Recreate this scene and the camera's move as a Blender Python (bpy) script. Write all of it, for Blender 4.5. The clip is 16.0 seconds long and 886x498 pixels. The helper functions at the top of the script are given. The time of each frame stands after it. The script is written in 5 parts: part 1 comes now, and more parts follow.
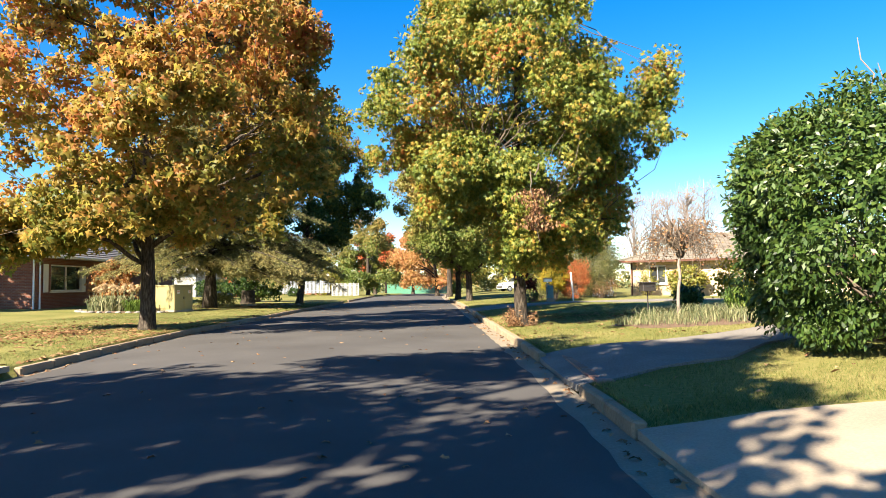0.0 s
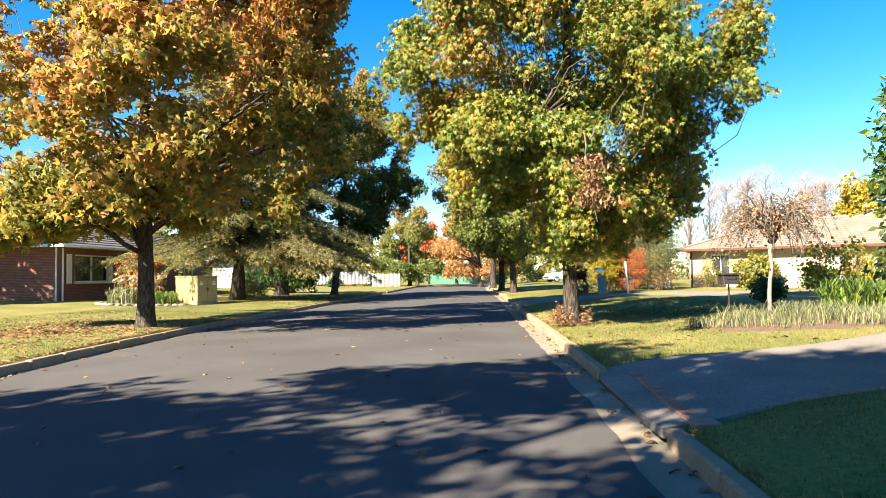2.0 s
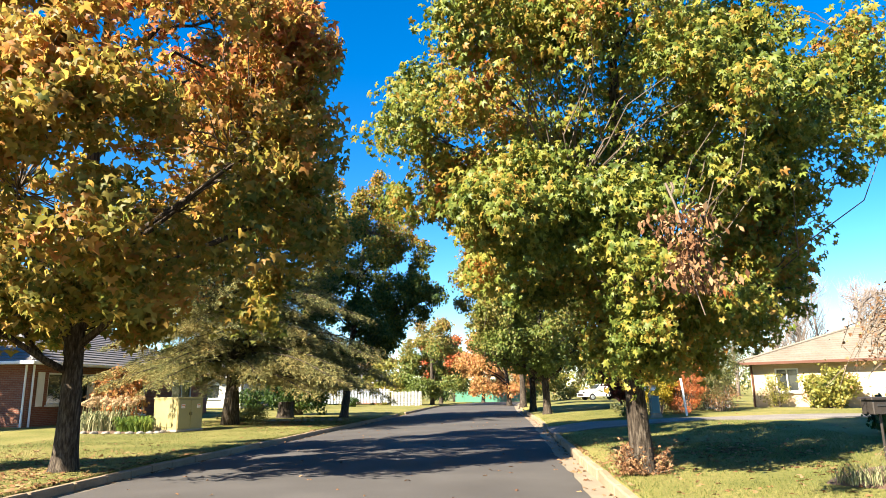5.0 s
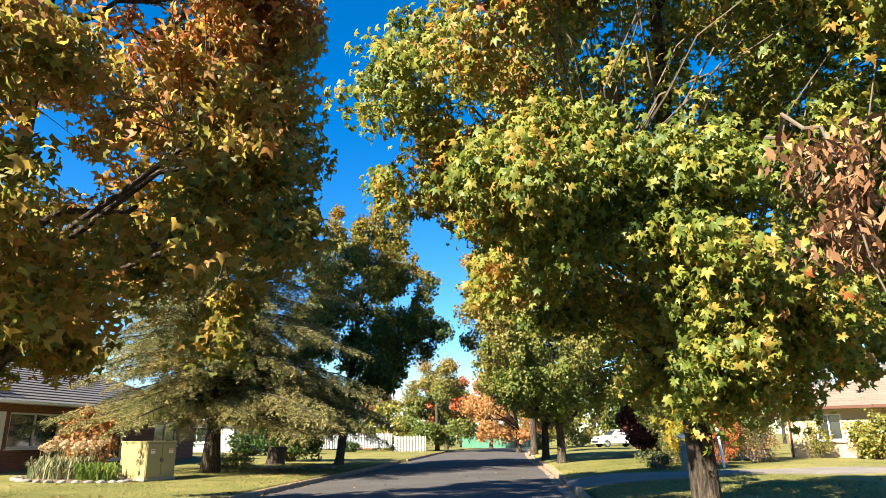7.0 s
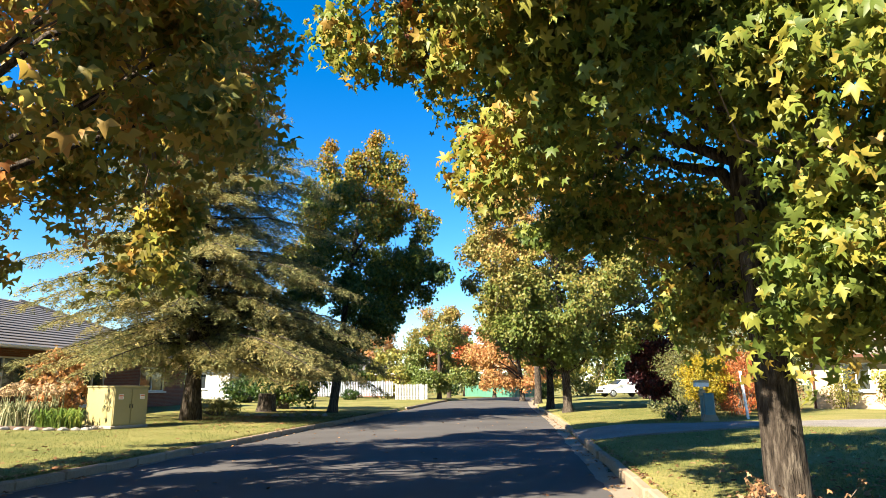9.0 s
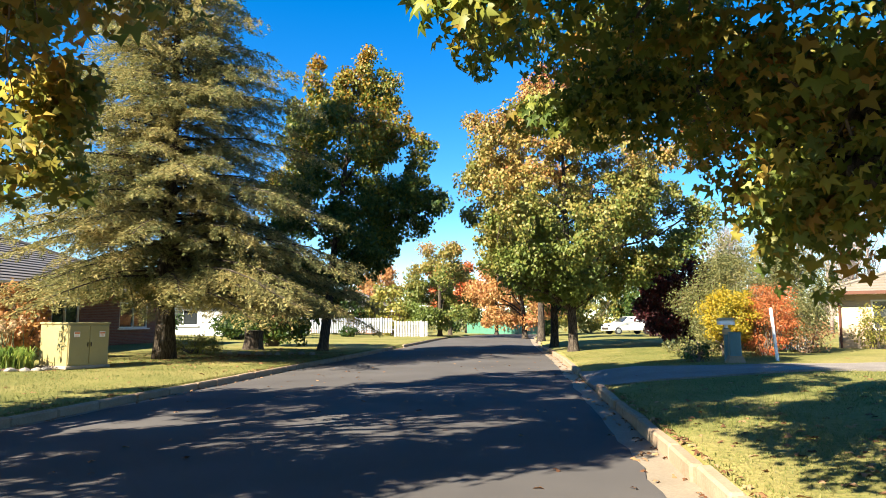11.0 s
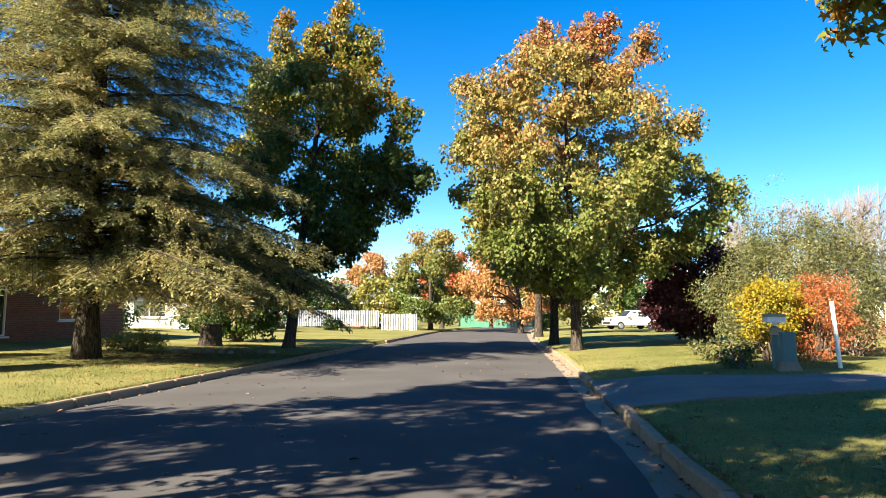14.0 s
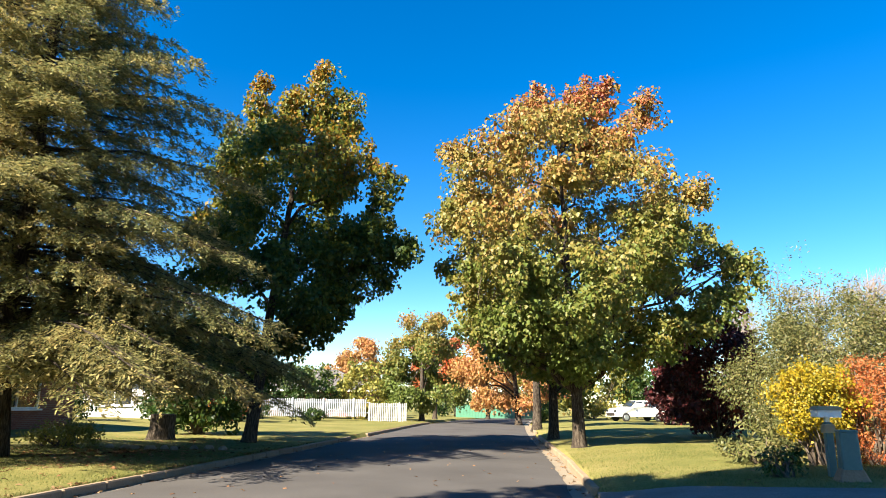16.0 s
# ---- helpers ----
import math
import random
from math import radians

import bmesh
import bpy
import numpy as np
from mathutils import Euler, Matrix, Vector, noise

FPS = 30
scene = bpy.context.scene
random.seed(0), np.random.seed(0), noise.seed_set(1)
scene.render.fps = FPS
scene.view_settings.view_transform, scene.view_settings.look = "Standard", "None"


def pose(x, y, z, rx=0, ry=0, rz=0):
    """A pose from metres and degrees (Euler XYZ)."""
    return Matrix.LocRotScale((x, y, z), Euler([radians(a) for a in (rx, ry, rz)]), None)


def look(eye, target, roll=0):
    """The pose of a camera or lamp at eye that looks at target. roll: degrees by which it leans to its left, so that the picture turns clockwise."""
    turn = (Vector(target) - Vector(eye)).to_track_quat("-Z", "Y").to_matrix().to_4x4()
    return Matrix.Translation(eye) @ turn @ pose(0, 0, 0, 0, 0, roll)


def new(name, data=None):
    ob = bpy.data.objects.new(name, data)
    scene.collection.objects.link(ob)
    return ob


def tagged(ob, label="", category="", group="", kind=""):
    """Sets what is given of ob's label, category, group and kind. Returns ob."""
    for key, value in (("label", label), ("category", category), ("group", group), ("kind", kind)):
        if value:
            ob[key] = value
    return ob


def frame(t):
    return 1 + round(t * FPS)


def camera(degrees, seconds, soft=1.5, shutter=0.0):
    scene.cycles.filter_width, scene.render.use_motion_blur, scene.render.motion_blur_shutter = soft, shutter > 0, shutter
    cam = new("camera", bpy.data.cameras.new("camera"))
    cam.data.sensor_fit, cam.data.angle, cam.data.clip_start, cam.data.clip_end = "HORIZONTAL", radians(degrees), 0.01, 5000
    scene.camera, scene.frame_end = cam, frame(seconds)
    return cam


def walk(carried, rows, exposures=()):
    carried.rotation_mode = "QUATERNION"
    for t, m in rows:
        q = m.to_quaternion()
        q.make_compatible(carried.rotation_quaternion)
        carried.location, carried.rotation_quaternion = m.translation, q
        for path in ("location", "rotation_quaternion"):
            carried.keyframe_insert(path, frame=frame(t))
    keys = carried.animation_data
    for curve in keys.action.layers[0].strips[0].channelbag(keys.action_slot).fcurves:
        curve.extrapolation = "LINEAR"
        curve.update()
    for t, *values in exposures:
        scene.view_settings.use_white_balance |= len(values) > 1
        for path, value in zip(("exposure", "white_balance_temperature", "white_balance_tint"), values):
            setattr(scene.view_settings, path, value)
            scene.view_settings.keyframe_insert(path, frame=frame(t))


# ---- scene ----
cam = camera(68.0, 16.0, soft=0.5)
PATH = [
    (0, (-0.433, 1.746, 1.329), (-0.41, 3.743, 1.436), -0.8),
    (0.5, (-0.342, 2.385, 1.335), (-0.371, 4.382, 1.433), -0.9),
    (1, (-0.247, 3.056, 1.339), (-0.313, 5.053, 1.432), -0.7),
    (1.5, (-0.185, 3.767, 1.342), (-0.283, 5.762, 1.426), -0.8),
    (2, (-0.158, 4.486, 1.357), (-0.275, 6.481, 1.436), -0.8),
    (2.5, (-0.128, 5.165, 1.363), (-0.258, 7.16, 1.436), -0.9),
    (3, (-0.107, 5.841, 1.392), (-0.25, 7.834, 1.461), -0.8),
    (3.5, (-0.094, 6.488, 1.432), (-0.251, 8.48, 1.523), -1.0),
    (4, (-0.118, 7.135, 1.458), (-0.286, 9.116, 1.672), -1.2),
    (6.5, (-0.308, 10.498, 1.529), (-0.511, 12.412, 2.069), -0.6),
    (7, (-0.345, 11.161, 1.523), (-0.549, 13.073, 2.072), -0.6),
    (7.5, (-0.361, 11.811, 1.509), (-0.566, 13.722, 2.063), -0.5),
    (8, (-0.344, 12.455, 1.49), (-0.554, 14.366, 2.044), -0.4),
    (8.5, (-0.325, 13.105, 1.465), (-0.544, 15.023, 1.985), -0.2),
    (9, (-0.324, 13.74, 1.438), (-0.551, 15.685, 1.846), -0.2),
    (9.5, (-0.326, 14.379, 1.429), (-0.562, 16.341, 1.741), -0.1),
    (12, (-0.346, 17.647, 1.483), (-0.589, 19.621, 1.696), -0.0),
    (12.5, (-0.36, 18.316, 1.496), (-0.601, 20.291, 1.703), 0.1),
    (13, (-0.358, 18.979, 1.501), (-0.595, 20.955, 1.703), 0.1),
    (13.5, (-0.355, 19.66, 1.507), (-0.592, 21.636, 1.706), 0.2),
    (14, (-0.342, 20.333, 1.515), (-0.574, 22.309, 1.715), 0.3),
    (14.5, (-0.325, 21.008, 1.531), (-0.556, 22.982, 1.752), 0.3),
    (15, (-0.269, 21.674, 1.54), (-0.498, 23.636, 1.852), 0.3),
    (15.5, (-0.196, 22.378, 1.544), (-0.424, 24.321, 1.961), 0.5),
    (16, (-0.127, 23.106, 1.547), (-0.353, 25.039, 2.007), 0.6),
]
walk(cam, [(t, look(eye, target, roll)) for t, eye, target, roll in PATH],
     [(0, 2.36), (3.2, 2.6), (7, 2.32), (9.5, 2.44), (12.5, 2.36), (14.5, 2.34), (16, 2.3)])

# ---- daylight ----
SUN_DIR = Vector((-0.669, -0.743, 0.0)).normalized()
SUN_ELEV = radians(35.5)
world = bpy.data.worlds.new("sky_world")
scene.world = world
world.use_nodes = True
wn = world.node_tree
sky = wn.nodes.new("ShaderNodeTexSky")
sky.sky_type = "NISHITA"
sky.sun_disc = False
sky.sun_elevation = SUN_ELEV
sky.sun_rotation = math.atan2(SUN_DIR.x, SUN_DIR.y)
sky.altitude = 900
sky.air_density, sky.dust_density, sky.ozone_density = 1.0, 0.1, 2.2
hue = wn.nodes.new("ShaderNodeHueSaturation")
hue.inputs["Saturation"].default_value = 1.46
hue.inputs["Hue"].default_value = 0.504
wn.links.new(sky.outputs[0], hue.inputs["Color"])
wn.links.new(hue.outputs[0], wn.nodes["Background"].inputs[0])
wn.nodes["Background"].inputs[1].default_value = 0.053
sun = new("sun", bpy.data.lights.new("sun", "SUN"))
sun.data.energy, sun.data.angle, sun.data.color = 5.0, radians(0.5), (1.0, 0.885, 0.70)
sun_from = Vector((SUN_DIR.x * math.cos(SUN_ELEV), SUN_DIR.y * math.cos(SUN_ELEV), math.sin(SUN_ELEV)))
sun.matrix_world = look(sun_from * 60, (0, 0, 0))

# ---- materials ----
def node_mat(name):
    m = bpy.data.materials.new(name)
    m.use_nodes = True
    nt = m.node_tree
    return m, nt, nt.nodes["Principled BSDF"]


def ramp(nt, fac, stops):
    r = nt.nodes.new("ShaderNodeValToRGB")
    els = r.color_ramp.elements
    while len(els) < len(stops):
        els.new(0.5)
    for e, (p, c) in zip(els, stops):
        e.position, e.color = p, (*c, 1)
    nt.links.new(fac, r.inputs[0])
    return r.outputs[0]


def noise_tex(nt, scale, detail=4.0, rough=0.6, stretch=None):
    co = nt.nodes.new("ShaderNodeTexCoord")
    n = nt.nodes.new("ShaderNodeTexNoise")
    n.inputs["Scale"].default_value, n.inputs["Detail"].default_value, n.inputs["Roughness"].default_value = scale, detail, rough
    src = co.outputs["Object"]
    if stretch:
        mp = nt.nodes.new("ShaderNodeMapping")
        mp.inputs["Scale"].default_value = stretch
        nt.links.new(src, mp.inputs[0])
        src = mp.outputs[0]
    nt.links.new(src, n.inputs["Vector"])
    return n.outputs[0]


def mathn(nt, op, a, b):
    m = nt.nodes.new("ShaderNodeMath")
    m.operation = op
    for i, v in enumerate((a, b)):
        if isinstance(v, (int, float)):
            m.inputs[i].default_value = v
        else:
            nt.links.new(v, m.inputs[i])
    return m.outputs[0]


def bumped(nt, bsdf, height, strength=0.4, dist=0.02):
    b = nt.nodes.new("ShaderNodeBump")
    b.inputs["Strength"].default_value, b.inputs["Distance"].default_value = strength, dist
    nt.links.new(height, b.inputs["Height"])
    nt.links.new(b.outputs[0], bsdf.inputs["Normal"])


def surface(name, stops, big=0.6, fine=25.0, mix=0.5, rough=0.85, bump=0.4, dist=0.02, stretch=None, metal=0.0, spec=0.3, island=0.0):
    """A worn surface: colour from two scales of noise, relief from the finer."""
    m, nt, b = node_mat(name)
    n1, n2 = noise_tex(nt, big, 3, 0.55, stretch), noise_tex(nt, fine, 5, 0.65, stretch)
    f = mathn(nt, "ADD", mathn(nt, "MULTIPLY", n1, 1 - mix), mathn(nt, "MULTIPLY", n2, mix))
    if island:
        oi = nt.nodes.new("ShaderNodeObjectInfo")
        f = mathn(nt, "ADD", f, mathn(nt, "MULTIPLY", mathn(nt, "SUBTRACT", oi.outputs["Random"], 0.5), island))
    nt.links.new(ramp(nt, f, stops), b.inputs["Base Color"])
    b.inputs["Roughness"].default_value, b.inputs["Metallic"].default_value = rough, metal
    b.inputs["Specular IOR Level"].default_value = spec
    if bump:
        bumped(nt, b, n2, bump, dist)
    return m


def leaf_mat(name, stops, big=0.3, island=0.5, trans=0.42, rough=0.48, spec=0.32, lift=0.0, z0=0.0):
    """Leaves: pigment by spray and by leaf, light shining through. lift: how much the colour turns per metre above z0."""
    m, nt, b = node_mat(name)
    n1 = noise_tex(nt, big, 3, 0.6)
    n1 = mathn(nt, "ADD", mathn(nt, "MULTIPLY", mathn(nt, "SUBTRACT", n1, 0.5), 1.7), 0.5)
    geo = nt.nodes.new("ShaderNodeNewGeometry")
    f = mathn(nt, "ADD", mathn(nt, "MULTIPLY", n1, 1 - island), mathn(nt, "MULTIPLY", geo.outputs["Random Per Island"], island))
    if lift:
        sep = nt.nodes.new("ShaderNodeSeparateXYZ")
        nt.links.new(geo.outputs["Position"], sep.inputs[0])
        f = mathn(nt, "ADD", f, mathn(nt, "MULTIPLY", mathn(nt, "SUBTRACT", sep.outputs[2], z0), lift))
    col = ramp(nt, f, stops)
    nt.links.new(col, b.inputs["Base Color"])
    b.inputs["Roughness"].default_value, b.inputs["Specular IOR Level"].default_value = rough, spec
    tr = nt.nodes.new("ShaderNodeBsdfTranslucent")
    nt.links.new(col, tr.inputs[0])
    mx = nt.nodes.new("ShaderNodeMixShader")
    mx.inputs[0].default_value = trans
    nt.links.new(b.outputs[0], mx.inputs[1])
    nt.links.new(tr.outputs[0], mx.inputs[2])
    nt.links.new(mx.outputs[0], nt.nodes["Material Output"].inputs[0])
    return m


def brick_mat(name, c1, c2, mortar, bw=0.23, bh=0.076):
    m, nt, b = node_mat(name)
    co = nt.nodes.new("ShaderNodeTexCoord")
    sep = nt.nodes.new("ShaderNodeSeparateXYZ")
    nt.links.new(co.outputs["Object"], sep.inputs[0])
    comb = nt.nodes.new("ShaderNodeCombineXYZ")
    nt.links.new(mathn(nt, "ADD", sep.outputs[0], sep.outputs[1]), comb.inputs[0])
    nt.links.new(sep.outputs[2], comb.inputs[1])
    br = nt.nodes.new("ShaderNodeTexBrick")
    br.inputs["Scale"].default_value = 1.0
    br.inputs["Brick Width"].default_value, br.inputs["Row Height"].default_value = bw, bh
    br.inputs["Mortar Size"].default_value, br.inputs["Bias"].default_value = 0.008, 0.0
    for k, c in (("Color1", c1), ("Color2", c2), ("Mortar", mortar)):
        br.inputs[k].default_value = (*c, 1)
    nt.links.new(comb.outputs[0], br.inputs["Vector"])
    nt.links.new(br.outputs[0], b.inputs["Base Color"])
    b.inputs["Roughness"].default_value = 0.9
    bumped(nt, b, mathn(nt, "ADD", mathn(nt, "MULTIPLY", br.outputs[1], -1.0), mathn(nt, "MULTIPLY", noise_tex(nt, 60), 0.4)), 0.6, 0.01)
    return m


M = {}
M["asphalt"] = surface("asphalt", [(0.2, (0.043, 0.040, 0.039)), (0.5, (0.070, 0.066, 0.064)), (0.8, (0.106, 0.100, 0.096))], 0.45, 90, 0.5, 0.93, 0.5, 0.008, spec=0.08)
M["drive"] = surface("drive_seal", [(0.25, (0.085, 0.076, 0.067)), (0.5, (0.165, 0.149, 0.131)), (0.75, (0.285, 0.258, 0.226))], 0.9, 38, 0.62, 0.95, 0.8, 0.012, spec=0.1)
M["concrete"] = surface("concrete", [(0.2, (0.170, 0.132, 0.094)), (0.5, (0.265, 0.216, 0.160)), (0.8, (0.345, 0.292, 0.228))], 1.2, 40, 0.5, 0.9, 0.35, 0.006, island=0.15)
M["kerb"] = surface("kerb_concrete", [(0.15, (0.095, 0.064, 0.038)), (0.45, (0.213, 0.154, 0.099)), (0.8, (0.308, 0.234, 0.161))], 2.0, 30, 0.55, 0.92, 0.6, 0.012, island=0.12)
M["gutter"] = surface("gutter", [(0.15, (0.128, 0.102, 0.072)), (0.5, (0.190, 0.158, 0.116)), (0.85, (0.300, 0.255, 0.190))], 1.6, 35, 0.55, 0.92, 0.5, 0.01)
M["grass"] = surface("lawn", [(0.25, (0.070, 0.080, 0.024)), (0.45, (0.132, 0.132, 0.038)), (0.6, (0.205, 0.178, 0.062)), (0.8, (0.285, 0.218, 0.100))], 0.35, 14, 0.5, 0.95, 0.9, 0.05, spec=0.1)
M["blade"] = leaf_mat("grass_blade", [(0.2, (0.058, 0.082, 0.019)), (0.5, (0.133, 0.148, 0.038)), (0.8, (0.255, 0.214, 0.086))], 0.35, 0.5, 0.35, 0.6, 0.2)
M["soil"] = surface("garden_soil", [(0.2, (0.06, 0.04, 0.028)), (0.6, (0.14, 0.09, 0.06)), (0.85, (0.24, 0.17, 0.11))], 3, 40, 0.6, 0.95, 0.9, 0.04)
M["bark"] = surface("bark", [(0.34, (0.012, 0.010, 0.008)), (0.48, (0.046, 0.036, 0.028)), (0.64, (0.125, 0.104, 0.082))], 3.0, 26, 0.75, 0.95, 1.0, 0.07, stretch=(1, 1, 0.2), spec=0.1)
M["twig"] = surface("twig_bark", [(0.2, (0.060, 0.045, 0.033)), (0.8, (0.162, 0.126, 0.096))], 4, 30, 0.5, 0.9, 0)
M["leaf_r"] = leaf_mat("sweetgum_leaf_green", [(0.15, (0.064, 0.108, 0.022)), (0.42, (0.165, 0.205, 0.036)), (0.58, (0.290, 0.268, 0.047)), (0.72, (0.345, 0.205, 0.040)), (0.83, (0.367, 0.120, 0.036)), (0.93, (0.286, 0.052, 0.028))], 0.32, 0.45, 0.5)
M["leaf_l"] = leaf_mat("sweetgum_leaf_amber", [(0.15, (0.125, 0.155, 0.032)), (0.38, (0.285, 0.240, 0.048)), (0.52, (0.385, 0.262, 0.058)), (0.66, (0.420, 0.210, 0.060)), (0.82, (0.410, 0.140, 0.054)), (0.95, (0.330, 0.075, 0.038))], 0.3, 0.45, 0.66, lift=0.028, z0=6.4)
M["leaf_gl"] = leaf_mat("sweetgum_leaf_dark", [(0.2, (0.026, 0.061, 0.014)), (0.5, (0.070, 0.105, 0.019)), (0.72, (0.195, 0.185, 0.022)), (0.88, (0.320, 0.161, 0.022))], 0.25, 0.4, lift=0.035, z0=7)
M["leaf_gr"] = leaf_mat("sweetgum_leaf_turning", [(0.08, (0.110, 0.150, 0.030)), (0.36, (0.215, 0.195, 0.046)), (0.6, (0.320, 0.215, 0.060)), (0.76, (0.350, 0.140, 0.054)), (0.9, (0.330, 0.085, 0.050))], 0.25, 0.4, lift=0.06, z0=9.5)
M["leaf_orange"] = leaf_mat("leaf_orange", [(0.2, (0.30, 0.19, 0.06)), (0.5, (0.45, 0.24, 0.085)), (0.85, (0.37, 0.13, 0.07))], 0.2, 0.5)
M["leaf_far"] = leaf_mat("far_leaf", [(0.2, (0.05, 0.08, 0.03)), (0.5, (0.12, 0.14, 0.05)), (0.75, (0.25, 0.18, 0.06)), (0.95, (0.3, 0.12, 0.05))], 0.06, 0.3)
M["leaf_red"] = leaf_mat("leaf_dark_red", [(0.2, (0.03, 0.012, 0.014)), (0.6, (0.09, 0.02, 0.02)), (0.9, (0.24, 0.04, 0.035))], 0.4, 0.5)
M["leaf_yellow"] = leaf_mat("leaf_yellow", [(0.2, (0.147, 0.147, 0.015)), (0.5, (0.332, 0.251, 0.015)), (0.85, (0.383, 0.243, 0.022))], 0.5, 0.5)
M["leaf_rust"] = leaf_mat("leaf_rust", [(0.2, (0.192, 0.096, 0.036)), (0.5, (0.432, 0.144, 0.042)), (0.85, (0.480, 0.084, 0.036))], 0.6, 0.5)
M["leaf_olive"] = leaf_mat("leaf_olive", [(0.2, (0.108, 0.128, 0.026)), (0.5, (0.240, 0.233, 0.046)), (0.85, (0.360, 0.279, 0.066))], 0.5, 0.5)
M["leaf_sage"] = leaf_mat("leaf_sage", [(0.2, (0.064, 0.082, 0.030)), (0.5, (0.140, 0.146, 0.048)), (0.85, (0.235, 0.195, 0.080))], 0.7, 0.5)
# white pickets: the shade over them is put into this cool grey
M["fence_shaded"] = surface("shaded_white_paint", [(0.2, (0.36, 0.385, 0.42)), (0.8, (0.46, 0.485, 0.52))], 1.5, 20, 0.4, 0.6, 0.1, 0.003)
M["leaf_grey"] = leaf_mat("leaf_silver", [(0.2, (0.120, 0.145, 0.105)), (0.8, (0.260, 0.280, 0.220))], 0.5, 0.5)
M["leaf_hedge"] = leaf_mat("laurel_leaf", [(0.15, (0.018, 0.038, 0.008)), (0.5, (0.040, 0.076, 0.014)), (0.8, (0.080, 0.118, 0.024)), (0.95, (0.180, 0.150, 0.042))], 0.5, 0.6, 0.2, 0.4, 0.35)
M["leaf_strap"] = leaf_mat("strap_leaf", [(0.2, (0.055, 0.105, 0.022)), (0.6, (0.145, 0.210, 0.036)), (0.9, (0.300, 0.310, 0.065))], 1.5, 0.5, 0.35, 0.4)
M["leaf_straw"] = leaf_mat("straw_grass", [(0.2, (0.10, 0.125, 0.055)), (0.55, (0.21, 0.22, 0.105)), (0.9, (0.40, 0.34, 0.20))], 1.5, 0.6, 0.3, 0.7)
M["leaf_dry"] = leaf_mat("dry_leaf", [(0.2, (0.112, 0.051, 0.027)), (0.5, (0.240, 0.128, 0.063)), (0.85, (0.336, 0.212, 0.117))], 1.0, 0.7, 0.2, 0.8, 0.1)
M["needle"] = leaf_mat("cedar_needle", [(0.15, (0.090, 0.116, 0.054)), (0.42, (0.198, 0.200, 0.080)), (0.65, (0.315, 0.268, 0.106)), (0.9, (0.410, 0.292, 0.126))], 0.45, 0.35, 0.36, 0.75, 0.08)
M["flower"] = leaf_mat("dried_flower", [(0.2, (0.323, 0.205, 0.112)), (0.8, (0.527, 0.409, 0.240))], 3, 0.6, 0.3, 0.9, 0.1)
M["brick_red"] = brick_mat("brick_red", (0.165, 0.050, 0.028), (0.225, 0.082, 0.045), (0.200, 0.145, 0.105))
M["brick_cream"] = brick_mat("brick_cream", (0.380, 0.285, 0.175), (0.455, 0.350, 0.225), (0.400, 0.335, 0.250), 0.46, 0.2)
M["tile_dark"] = surface("roof_tile_dark", [(0.2, (0.075, 0.07, 0.07)), (0.8, (0.17, 0.155, 0.15))], 1.0, 12, 0.5, 0.75, 0.3, 0.01)
M["tile_tan"] = surface("roof_tile_tan", [(0.2, (0.110, 0.086, 0.066)), (0.5, (0.170, 0.145, 0.116)), (0.8, (0.225, 0.210, 0.180))], 0.8, 10, 0.5, 0.8, 0.3, 0.01)
M["white"] = surface("white_paint", [(0.2, (0.66, 0.65, 0.62)), (0.8, (0.82, 0.81, 0.78))], 1.5, 20, 0.4, 0.55, 0.1, 0.003)
M["brown_trim"] = surface("brown_trim", [(0.2, (0.060, 0.021, 0.013)), (0.8, (0.108, 0.042, 0.024))], 2, 20, 0.4, 0.5, 0.1, 0.003)
M["box_paint"] = surface("beige_green_paint", [(0.2, (0.231, 0.194, 0.080)), (0.8, (0.298, 0.248, 0.117))], 0.8, 12, 0.35, 0.45, 0.12, 0.004)
M["pillar_green"] = surface("teal_paint", [(0.2, (0.055, 0.125, 0.120)), (0.8, (0.105, 0.180, 0.175))], 2, 20, 0.5, 0.6, 0.2, 0.004)
M["dark_metal"] = surface("dark_metal", [(0.2, (0.025, 0.022, 0.02)), (0.8, (0.07, 0.06, 0.055))], 3, 30, 0.5, 0.5, 0.1, 0.003, metal=0.4)
M["label_orange"] = surface("label_orange", [(0.2, (0.55, 0.16, 0.06)), (0.8, (0.65, 0.24, 0.1))], 5, 30, 0.4, 0.5, 0)
M["car_white"] = surface("car_white", [(0.2, (0.74, 0.74, 0.74)), (0.8, (0.82, 0.82, 0.82))], 1, 10, 0.3, 0.2, 0, spec=0.6)
M["rubber"] = surface("rubber", [(0.2, (0.015, 0.015, 0.015)), (0.8, (0.035, 0.035, 0.035))], 5, 40, 0.4, 0.8, 0)
M["chrome"] = surface("alloy", [(0.2, (0.45, 0.45, 0.46)), (0.8, (0.6, 0.6, 0.6))], 5, 40, 0.4, 0.3, 0, metal=0.9)
M["lamp_red"] = surface("lamp_red", [(0.2, (0.4, 0.02, 0.02)), (0.8, (0.5, 0.03, 0.03))], 5, 40, 0.4, 0.2, 0)
M["weatherboard"] = surface("pale_weatherboard", [(0.2, (0.33, 0.33, 0.32)), (0.8, (0.43, 0.43, 0.42))], 1.5, 20, 0.4, 0.6, 0.1, 0.003)
M["old_brick"] = surface("worn_brick", [(0.2, (0.17, 0.085, 0.06)), (0.8, (0.32, 0.165, 0.115))], 3, 30, 0.5, 0.92, 0.5, 0.006, island=0.4)
M["stone"] = surface("garden_stone", [(0.2, (0.136, 0.118, 0.099)), (0.8, (0.285, 0.260, 0.223))], 3, 25, 0.5, 0.9, 0.6, 0.02, island=0.3)
